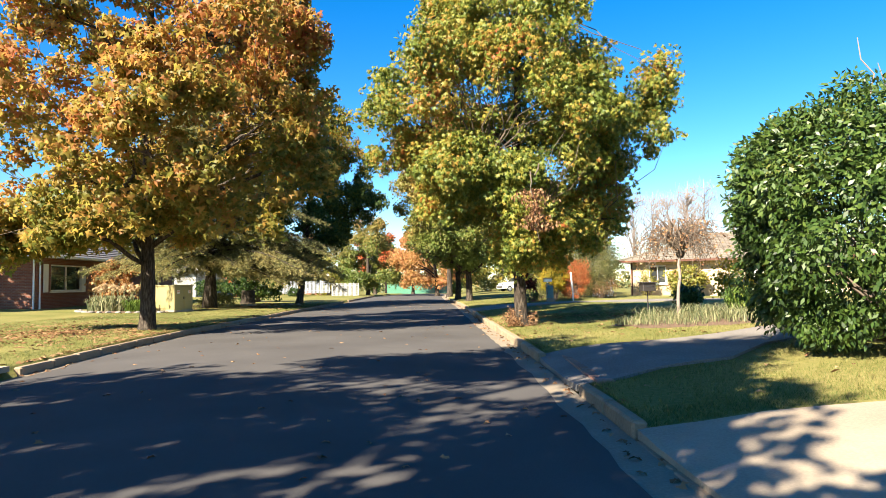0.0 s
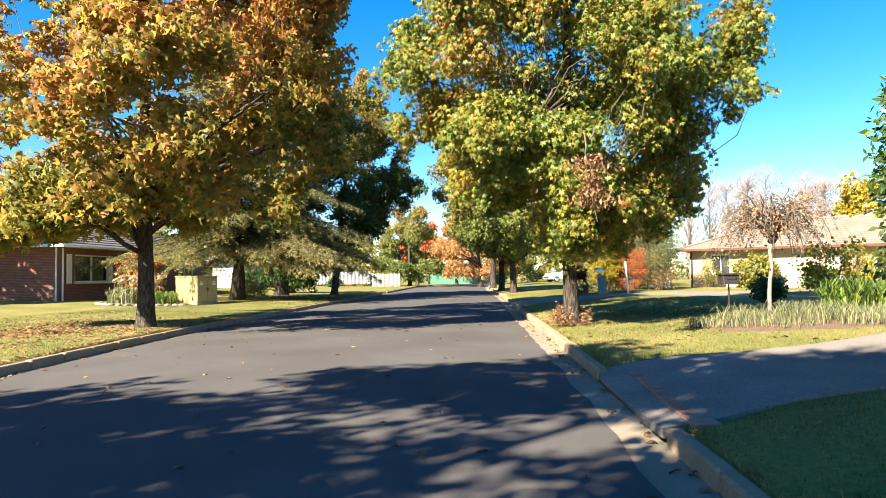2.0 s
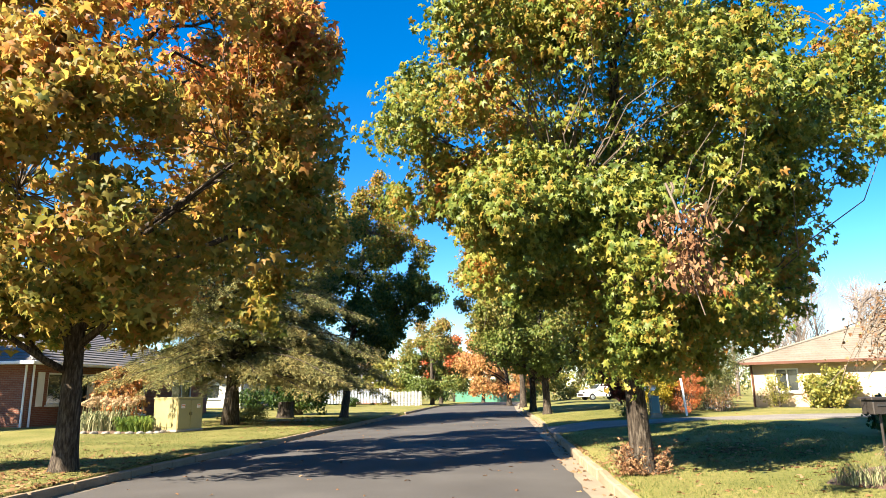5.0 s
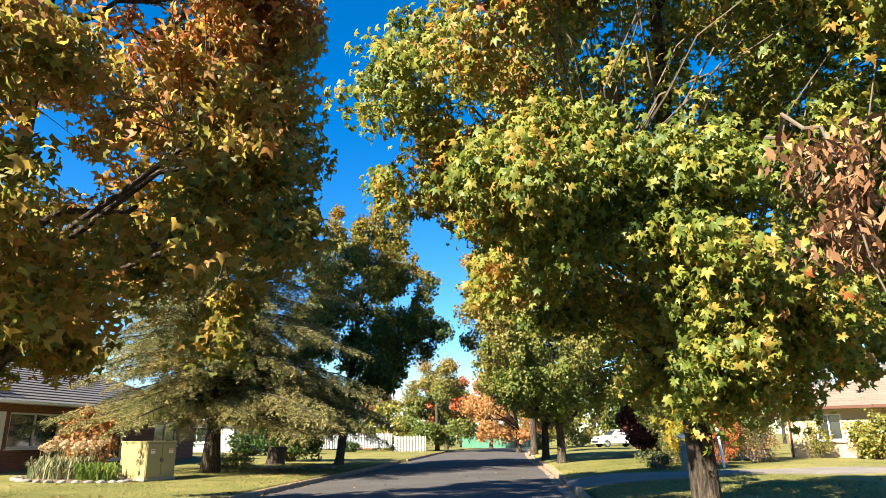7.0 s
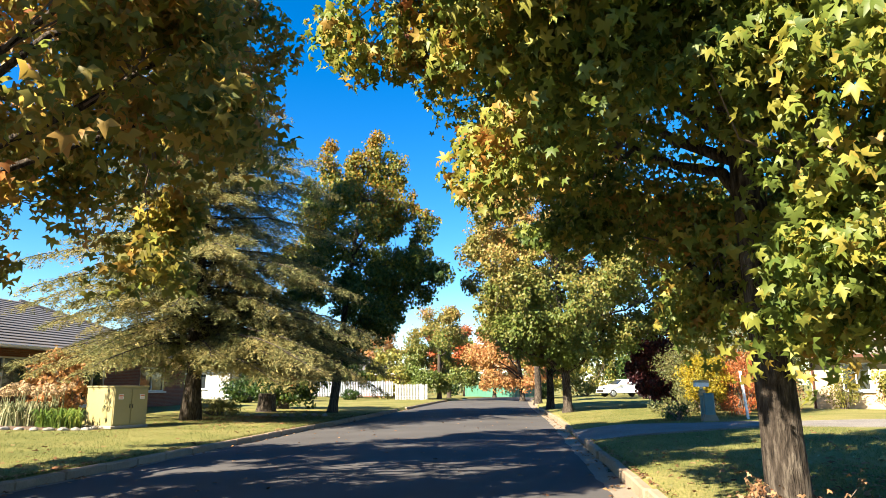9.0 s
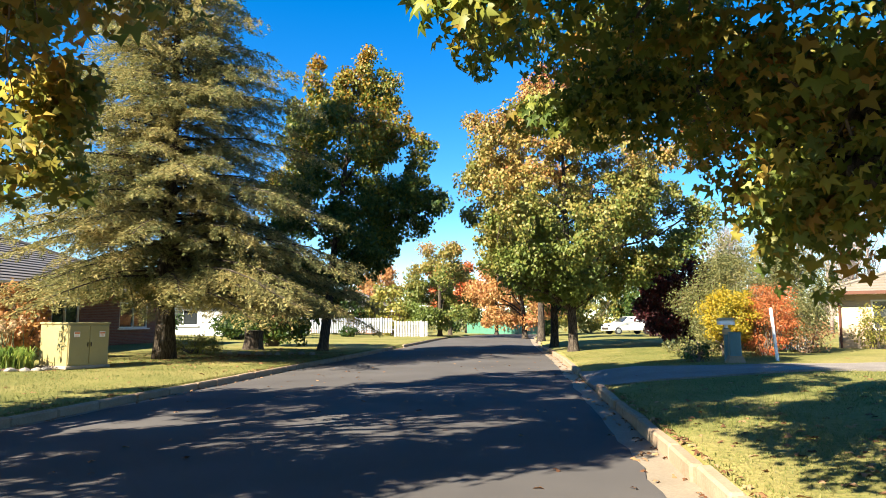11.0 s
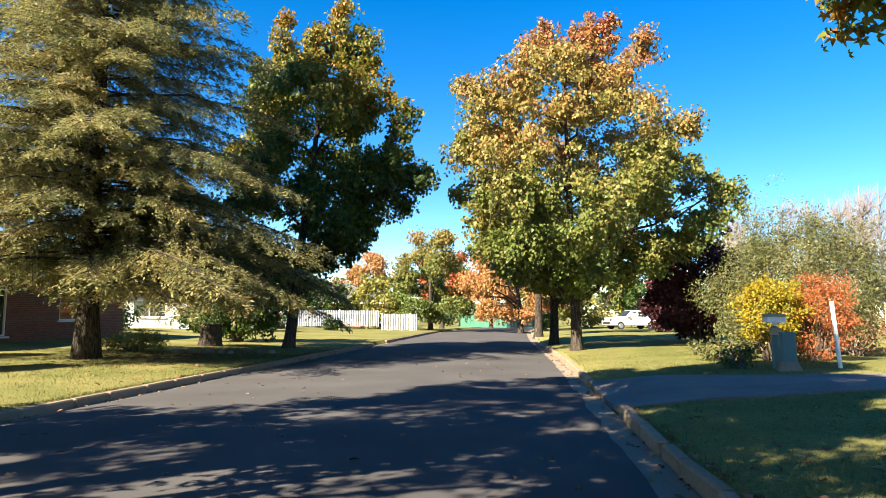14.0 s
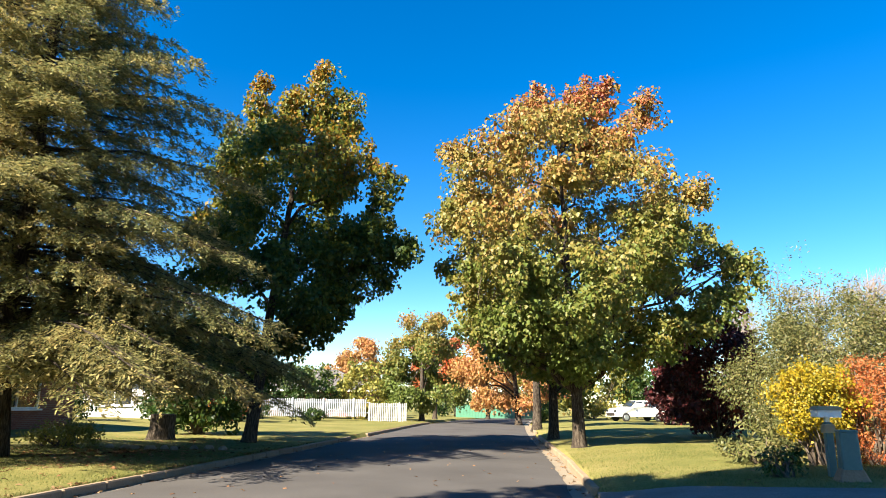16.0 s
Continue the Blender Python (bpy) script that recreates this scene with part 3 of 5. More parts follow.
def conifer(label, x, y, height, radius, seed, leaf, branches=215, low=2.6):
    """A cedar: tiers of level boughs that droop at the ends, hung with sprays of needles."""
    g = np.random.default_rng(seed)
    t = thing("cedar_tree", x, y, gz(x, y) - 0.03, label, "tree")
    hs = np.linspace(-0.1, height * 0.97, 10)
    rr = np.interp(hs, [-0.1, 0.15, 0.8, 3, height], [0.44, 0.34, 0.28, 0.24, 0.03])
    Geo().tube(np.stack([0.05 * np.sin(hs), 0.05 * np.cos(hs), hs], 1), rr[:, None] * (1 + 0.07 * np.sin(np.arange(14) * 2.3 + hs[:, None])), 14).make("trunk", M["bark"], t, smooth=True)
    tw, pos, dirs = Geo(), [], []
    zz = low + (height - low - 0.3) * (np.arange(branches) / branches) ** 1.15
    skirt = [(2.35 + 0.06 * i, -0.75 + 0.17 * i) for i in range(14)]
    for i, z in enumerate(list(zz) + [q for q, _ in skirt]):
        k = max(z - low, 0.0) / (height - low)
        L = radius * (1 - k) ** 0.72 * g.uniform(0.62, 1.12) + 0.25
        az = i * 2.39996 + g.normal(0, 0.3) if i < branches else skirt[i - branches][1]
        L = L if i < branches else g.uniform(4.2, 6.2)
        if z < 4.5 and math.sin(az) < -0.55:
            L, z = L * 0.72, z + 0.15
        s = np.linspace(0, 1, 8)
        rise = 0.10 + 0.32 * k
        p = np.stack([L * s * math.cos(az), L * s * math.sin(az), z + L * (rise * s - (0.30 + 0.05 * k) * s * s)], 1)
        p[1:] += g.normal(0, 0.03, (7, 3))
        Geo().tube(p, np.linspace(0.012 + 0.008 * L, 0.006, 8), 5, False).make("bough", M["bark"], t, smooth=True) if L > 1.2 and i % 2 == 0 else tw.tube(p, np.linspace(0.012 + 0.007 * L, 0.006, 8), 4, False)
        fw = np.array([math.cos(az), math.sin(az), 0])
        sd = np.array([-math.sin(az), math.cos(az), 0])
        m = max(3, int(L * 6.2))
        for j in range(m):
            sj = 0.1 + 0.9 * (j + g.random()) / m
            a = np.array([np.interp(sj, s, p[:, c]) for c in range(3)])
            tl = (0.24 * L * (1.15 - sj) + 0.35) * g.uniform(0.6, 1.2)
            d = fw * g.uniform(0.5, 0.9) + sd * (1 if j % 2 else -1) * g.uniform(0.5, 1.0)
            d /= np.linalg.norm(d)
            e = a + d * tl + np.array([0, 0, -0.42 * tl - 0.08])
            if tl > 0.6:
                tw.tube(np.stack([a, (a + e) / 2 + [0, 0, 0.05], e]), [0.012, 0.008, 0.004], 3, False)
            q = max(3, int(tl / 0.085))
            sq = (np.arange(q) + g.random(q)) / q
            pts = a + (e - a) * sq[:, None]
            pts[:, 2] += 0.07 * np.sin(sq * math.pi) - 0.12 * g.random(q)
            pos.append(pts + g.normal(0, 0.035, (q, 3)))
            dirs.append(np.repeat((d * 0.9)[None], q, 0))
    tw.make("twig_growth", M["bark"], t)["kind"] = "stuff"
    pos, dirs = np.concatenate(pos), np.concatenate(dirs)
    # flat drooping sprays, fringed with single needles
    many = 6
    sp, sd = np.repeat(pos, many, 0), np.repeat(dirs, many, 0)
    n = len(sp)
    v, f = leaf_cloud(g, sp + g.normal(0, 0.045, (n, 3)), g.normal(0, 0.42, (n, 3)) + np.array([0, 0, 0.9]), sd * 1.2 + g.normal(0, 0.45, (n, 3)) + np.array([0, 0, -0.5]), g.uniform(0.07, 0.16, n), 6)
    link_mesh("sprays", v, f, leaf, t)["kind"] = "stuff"
    per = 6
    pos, dirs = np.repeat(pos, per, 0), np.repeat(dirs, per, 0)
    n = len(pos)
    tip = dirs * 1.2 + g.normal(0, 0.6, (n, 3)) + np.array([0, 0, -0.45])
    v, f = leaf_cloud(g, pos + g.normal(0, 0.05, (n, 3)), g.normal(0, 0.6, (n, 3)) + np.array([0, 0, 0.8]), tip, g.uniform(0.05, 0.1, n), 0)
    link_mesh("needles", v, f, leaf, t)["kind"] = "stuff"
    return t


def bare_tree(label, x, y, height, width, seed, group="bare poplars"):
    """A leafless upright tree of fine twigs."""
    g = np.random.default_rng(seed)
    t = thing("bare_tree", x, y, gz(x, y) - 0.05, label, "tree", group)
    hs = np.linspace(0, height, 7)
    Geo().tube(np.stack([0.1 * np.sin(hs), 0 * hs, hs], 1), np.linspace(0.22, 0.03, 7), 7).make("trunk", M["twig_pale"], t, smooth=True)
    tw = Geo()
    for i in range(80):
        z = height * g.uniform(0.08, 0.92)
        az = g.uniform(0, 6.28)
        ln = height * 0.33 * g.uniform(0.5, 1.1) * (1.05 - z / height)
        e = np.array([width * 0.5 * math.cos(az) * g.uniform(0.4, 1), width * 0.5 * math.sin(az) * g.uniform(0.4, 1), z + ln])
        a = np.array([0, 0, z])
        p = wavy(a, e, g, 5, 0.06)
        tw.tube(p, np.linspace(0.05, 0.02, 5), 4, False)
        for _ in range(9):
            s = p[g.integers(1, 5)]
            tw.tube(np.stack([s, s + np.array([g.normal(0, 0.35), g.normal(0, 0.35), g.uniform(0.5, 1.6)])]), [0.017, 0.007], 3, False)
    tw.make("branch_growth", M["twig_pale"], t)["kind"] = "stuff"
    return t


M["twig_pale"] = surface("pale_twig", [(0.2, (0.15, 0.12, 0.10)), (0.8, (0.25, 0.20, 0.172))], 2, 20, 0.5, 0.9, 0)

tree("sweetgum with yellow-green leaves turning orange, ivy suckers at its foot", 1.92, 19.9, 13.5, 0.165,
     [(1.7, 0.6), (2.4, 2.0), (3.2, 3.0), (5, 3.5), (7, 3.4), (8.4, 2.7), (9.6, 2.2), (11.4, 1.8), (12.8, 1.0), (13.5, 0.3)], M["leaf_r"], 11, 760, 92, 0.088, 5, spread=0.42, skew=(-0.5, 0.0), wob=0.2, fill=300, raised=(-0.5, 3.15), bend=-0.12, lobe=0.23,
     boughs=[(2.9, -1.2, 4.6, 0.95, 1.0, 1.6, 44), (3.5, -1.3, 6.3, 0.7, 0.8, 0.9, 18), (0.9, -2.8, 5.6, 1.1, 0.8, 0.7, 24), (1.3, -2.4, 6.4, 0.9, 0.8, 0.7, 16), (2.6, 0.4, 3.0, 0.7, 0.8, 0.5, 12), (-3.5, -1.0, 5.9, 0.9, 1.0, 1.0, 20), (-3.2, -0.2, 4.6, 0.9, 1.0, 0.5, 14), (0.9, -1.5, 2.7, 0.7, 0.5, 0.6, 10), (1.4, -0.2, 2.4, 1.0, 0.8, 0.6, 18), (2.3, 0.3, 3.5, 0.9, 0.8, 1.0, 18), (-0.6, -1.7, 3.7, 0.8, 0.6, 0.8, 14), (-1.7, -1.9, 4.3, 1.0, 0.9, 0.6, 24), (-2.0, -2.3, 3.8, 0.9, 0.8, 0.45, 22), (-1.5, -2.2, 7.0, 1.0, 0.8, 0.9, 16), (0.3, -2.6, 7.7, 1.3, 0.8, 1.0, 28), (0.9, 4.6, 3.9, 1.7, 0.9, 0.6, 30), (-1.7, 4.6, 4.9, 1.5, 1.0, 0.5, 14), (2.9, 3.9, 3.3, 1.1, 1.0, 0.8, 26), (-1.6, 1.6, 4.6, 1.2, 1.2, 0.8, 20), (-0.3, -1.6, 1.9, 0.6, 0.5, 0.4, 8)], limbs=20,
     cuts=[(2.7, -1.0, 8.6, 1.55), (2.7, -2.3, 3.6, 1.5)])
tree("sweetgum with amber and brown leaves on the lawn", -8.8, 20.9, 17.0, 0.195,
     [(2.8, 1.4), (3.7, 3.7), (5.2, 5.2), (7.5, 5.1), (10, 4.6), (12.5, 3.6), (15, 2.0), (16.8, 0.5)], M["leaf_l"], 12, 700, 80, 0.15, 3, spread=0.5, wob=0.2, fill=120, limbs=22, lobe=0.2,
     boughs=[(4.1, 0.0, 8.6, 1.1, 1.5, 1.6, 46), (4.5, -0.5, 6.2, 0.9, 1.2, 1.2, 26), (3.2, 0.0, 11.2, 1.2, 1.3, 1.5, 30), (0.5, 4.4, 9.8, 1.8, 1.4, 1.8, 34), (1.8, -3.6, 6.5, 1.2, 1.0, 1.2, 24), (-1.0, -0.8, 3.0, 1.0, 0.9, 0.5, 14), (-2.6, -0.8, 2.8, 1.2, 1.0, 0.6, 18), (1.2, -1.5, 3.2, 0.9, 0.8, 0.5, 10), (-1.4, -2.2, 2.7, 0.8, 0.8, 0.5, 12), (-3.6, -1.8, 2.6, 1.0, 0.8, 0.7, 14)])
tree("tall dark green sweetgum leaning to the road with golden tips", -9.65, 46.2, 15.0, 0.215,
     [(2.6, 1.0), (4, 2.2), (5.5, 3.4), (7.2, 4.2), (9, 3.6), (10.6, 2.6), (12, 1.5), (13, 0.6)], M["leaf_gl"], 13, 680, 80, 0.135, 2, lean=(1.6, 0.0), spread=0.48, limbs=16,
     boughs=[(2.4, 0.0, 4.5, 1.6, 1.2, 0.8, 34), (0.8, 0.4, 3.6, 1.6, 1.2, 0.7, 24), (-1.6, 0.4, 3.3, 1.7, 1.2, 0.9, 30), (4.0, 0.0, 7.8, 0.9, 0.8, 0.6, 16), (5.4, 0.0, 6.9, 0.9, 0.9, 0.5, 16), (4.7, 0.0, 9.0, 0.5, 0.6, 1.1, 14), (4.2, 0.4, 6.0, 0.9, 0.8, 0.5, 12), (-3.0, 0.5, 4.2, 1.4, 1.2, 1.0, 24), (-0.6, 0.2, 12.9, 0.5, 0.5, 1.5, 18), (-1.6, 0.3, 11.6, 0.5, 0.5, 1.0, 12), (1.9, 0.0, 13.4, 0.55, 0.55, 1.7, 24), (3.0, 0.1, 12.2, 0.5, 0.5, 1.5, 18), (0.9, 0.0, 12.4, 0.5, 0.5, 1.2, 12), (3.6, -0.2, 10.4, 0.6, 0.6, 1.0, 14)])
tree("sweetgum turning from green to gold with a red top", 1.85, 46.7, 13.7, 0.2,
     [(2.6, 1.2), (3.6, 2.9), (4.8, 4.2), (6.5, 5.0), (8.2, 5.1), (10, 4.2), (11.2, 2.9), (12.3, 1.7), (13.1, 0.7)], M["leaf_gr"], 14, 1160, 78, 0.126, 2, lean=(-0.5, 0.0), spread=0.46, limbs=18, wob=0.14, skew=(0.0, 0.0), twig_share=0.18,
     boughs=[(-2.6, 0.0, 4.0, 1.6, 1.3, 0.8, 26), (2.4, 0.0, 3.8, 1.6, 1.3, 0.8, 26), (3.6, -0.6, 4.2, 1.1, 1.0, 0.8, 22), (0.0, -1.5, 3.2, 1.2, 1.0, 0.7, 16), (5.9, 0.0, 5.9, 0.8, 0.8, 0.7, 16), (4.9, 0.0, 6.5, 0.8, 0.8, 0.6, 14), (5.0, -0.2, 5.2, 0.8, 0.7, 0.5, 12), (4.4, -0.6, 4.6, 1.1, 1.0, 0.7, 16), (-1.2, 0.0, 12.7, 0.4, 0.4, 0.9, 8), (0.6, 0.0, 13.0, 0.5, 0.5, 0.8, 8), (1.6, 0.0, 12.8, 0.45, 0.45, 0.9, 9), (2.8, 0.0, 12.3, 0.6, 0.6, 0.8, 11), (-4.4, 0.0, 10.6, 0.35, 0.35, 0.7, 6), (4.6, 0.0, 8.9, 0.5, 0.5, 0.6, 8)])
tree("sweetgum in yellow-green leaf behind the verge", 1.26, 52.5, 10.0, 0.2, [(2.4, 1.5), (4, 2.8), (7, 3.0), (9, 1.8), (10, 0.4)], M["leaf_gr"], 15, 260, 70, 0.16, 2, spread=0.65, limbs=8, twig_share=0.1)
tree("yellow-green sweetgum further along the street", 0.84, 64.0, 10.0, 0.25, [(4.2, 1.0), (6, 2.2), (8, 2.0), (9, 1.4), (10, 0.4)], M["leaf_gr"], 16, 160, 60, 0.2, 2, spread=0.75, limbs=8, twig_share=0.1)
conifer("large cedar with drooping olive and rust tinged boughs", -13.0, 38.4, 17.5, 7.2, 21, M["needle"])
# shade tree behind the start of the walk, on the verge
tree("sweetgum with amber leaves beside the street", -9.5, -0.5, 15.0, 0.24, [(2.6, 2.2), (3.6, 4.8), (6, 6.0), (9, 5.4), (12, 3.6), (14, 1.6), (15, 0.4)], M["leaf_l"], 31, 520, 62, 0.22, 2, spread=0.65, shell=0.4, limbs=10, twig_share=0.1)

tree("garden tree shading the brick house", -28.4, 28.4, 10.0, 0.2, [(2.0, 2.4), (3.0, 4.0), (5.5, 4.4), (8, 3.2), (10, 0.6)], M["leaf_l"], 32, 440, 60, 0.22, 2, spread=0.65, limbs=8, twig_share=0.1, group="garden trees")

# ---- driveways ----
def drive_strip(parent_name, label, low, high, mat, x0, x1, nx, rows_across, joint):
    """A driveway of slabs between two edge lines, each a list of (x, y) knots."""
    d = thing(parent_name, 0, 0, 0, label, "driveway", kind="structure")
    lx, ly = zip(*low)
    hx, hy = zip(*high)
    xs = np.linspace(x0, x1, nx + 1)
    for i in range(nx):
        for j in range(rows_across):
            c = []
            for xx, jj in ((xs[i] + joint, j), (xs[i + 1] - joint, j), (xs[i + 1] - joint, j + 1), (xs[i] + joint, j + 1)):
                a, b = np.interp(xx, lx, ly), np.interp(xx, hx, hy)
                y = a + (b - a) * jj / rows_across + (joint if jj == j else -joint)
                c.append((xx, y))
            n = 5
            top = [[(c[0][0] + (c[1][0] - c[0][0]) * u + 0 * w, (c[0][1] + (c[1][1] - c[0][1]) * u) * (1 - w) + (c[3][1] + (c[2][1] - c[3][1]) * u) * w) for u in np.linspace(0, 1, n)] for w in np.linspace(0, 1, n)]
            v = [(x, y, max(gz(x, y) + 0.04, float(base_z(y)) - 0.02)) for r in top for x, y in r]
            f = [(r * n + k, r * n + k + 1, (r + 1) * n + k + 1, (r + 1) * n + k) for r in range(n - 1) for k in range(n - 1)]
            rim = [k for k in range(n)] + [r * n + n - 1 for r in range(1, n)] + [(n - 1) * n + k for k in range(n - 2, -1, -1)] + [r * n for r in range(n - 2, 0, -1)]
            m = len(v)
            v += [(v[k][0], v[k][1], v[k][2] - 0.09) for k in rim]
            f += [(rim[(k + 1) % len(rim)], rim[k], m + k, m + (k + 1) % len(rim)) for k in range(len(rim))]
            link_mesh("slab", v, f, mat, d, smooth=False)
    return d


drive_strip("driveway", "pale concrete driveway slabs with dark joints", [(1.3, 3.2), (16, 2.6)], [(1.3, 7.95), (3.8, 7.75), (16, 7.6)], M["concrete"], 1.42, 15.5, 6, 2, 0.006)
drive_strip("driveway", "grey gravel-sealed driveway in dappled shade", [(1.3, 10.3), (4.2, 11.2), (5, 12.6), (9.5, 14.4), (16, 16.0)], [(1.3, 13.6), (4, 14.1), (5.7, 14.7), (9.5, 17), (16, 18.6)], M["drive"], 1.38, 15.5, 12, 1, 0.0)
drive_strip("driveway", "grey driveway crossing the verge", [(1.2, 31.2), (4, 31.3), (9, 32.0), (18, 33.0)], [(1.2, 35.6), (3, 34.9), (5, 34.3), (9, 34.8), (18, 35.5)], M["drive"], 1.2, 17.5, 12, 1, 0.0)
drive_strip("driveway", "pale concrete driveway apron across the verge", [(-16, 8.8), (-7.2, 8.4)], [(-16, 12.0), (-7.2, 12.4)], M["concrete"], -16.0, -7.25, 5, 1, 0.006)
strip = thing("brick_edging", 0, 0, 0, "row of worn red bricks edging the driveway", "edging", kind="structure")
for i in range(15):
    y = 10.35 + i * 0.232
    Geo().box(1.75 + 0.03 * i / 4, y, max(gz(1.75, y) + 0.04, float(base_z(y)) - 0.02) - 0.017, 0.23, 0.222, 0.062, 0.02 * math.sin(i * 5), 0.01).make("brick", M["old_brick"], strip)

# ---- kerbs ----
def kerb_line(side, y0, y1, gaps, seed):
    g = np.random.default_rng(seed)
    k = thing("kerb", 0, 0, 0, "chipped uneven concrete kerb stones along the gutter", "kerb", kind="structure")
    y = y0
    while y < y1:
        ln = g.uniform(0.8, 1.25)
        if not any(a < y + ln / 2 < b for a, b in gaps):
            e = float(x_left(y + ln / 2)) - 0.075 if side < 0 else float(x_right(y + ln / 2)) + 0.075
            h = (0.125 if side > 0 else 0.105) + g.normal(0, 0.012 if side > 0 and 19 < y < 31 else 0.003)
            ang = -math.atan2(float((x_left if side < 0 else x_right)(y + ln)) - float((x_left if side < 0 else x_right)(y)), ln) + g.normal(0, 0.02 if side > 0 and 19 < y < 31 else 0.005)
            Geo().box(e + g.normal(0, 0.014 if side > 0 and 19 < y < 31 else 0.004), y + ln / 2, float(base_z(y)) + h / 2 - 0.06, 0.15, ln - (g.uniform(0.03, 0.07) if side > 0 and 19 < y < 31 else g.uniform(0.004, 0.012)), h + 0.12, ang, 0.026).make("kerb_stone", M["kerb"], k)
        y += ln
    return k


kerb_line(1, -3, 75, [(3.0, 8.0), (10.2, 13.7), (31.0, 35.7), (57, 61)], 3)
kerb_line(-1, 4, 78, [(8.4, 12.4), (52.5, 56.5)], 4)
low = thing("kerb", 0, 0, 0, "low rolled concrete kerb at the driveway mouth", "kerb", kind="structure")
for i in range(5):
    Geo().box(1.46, 3.5 + i * 0.97, float(base_z(4)) - 0.035, 0.2, 0.95, 0.08, 0, 0.025).make("kerb_stone", M["kerb"], low)

# ---- houses ----
def wall_boxes(length, height, th, openings):
    """A wall along x, one mesh, with rectangular openings (x0, x1, z0, z1) right through it."""
    xs = sorted({0.0, length, *[o[0] for o in openings], *[o[1] for o in openings]})
    zs = sorted({0.0, height, *[o[2] for o in openings], *[o[3] for o in openings]})
    def solid(i, k):
        if not (0 <= i < len(xs) - 1 and 0 <= k < len(zs) - 1):
            return False
        cx, cz = (xs[i] + xs[i + 1]) / 2, (zs[k] + zs[k + 1]) / 2
        return not any(a < cx < b and c < cz < d for a, b, c, d in openings)
    g = Geo()
    for i in range(len(xs) - 1):
        for k in range(len(zs) - 1):
            if not solid(i, k):
                continue
            a, b, c, d = xs[i], xs[i + 1], zs[k], zs[k + 1]
            g.add([(a, 0, c), (b, 0, c), (b, 0, d), (a, 0, d), (a, th, c), (b, th, c), (b, th, d), (a, th, d)], [(0, 1, 2, 3), (7, 6, 5, 4)]
                  + ([] if solid(i - 1, k) else [(0, 3, 7, 4)]) + ([] if solid(i + 1, k) else [(1, 5, 6, 2)]) + ([] if solid(i, k - 1) else [(0, 4, 5, 1)]) + ([] if solid(i, k + 1) else [(3, 2, 6, 7)]))
    return g


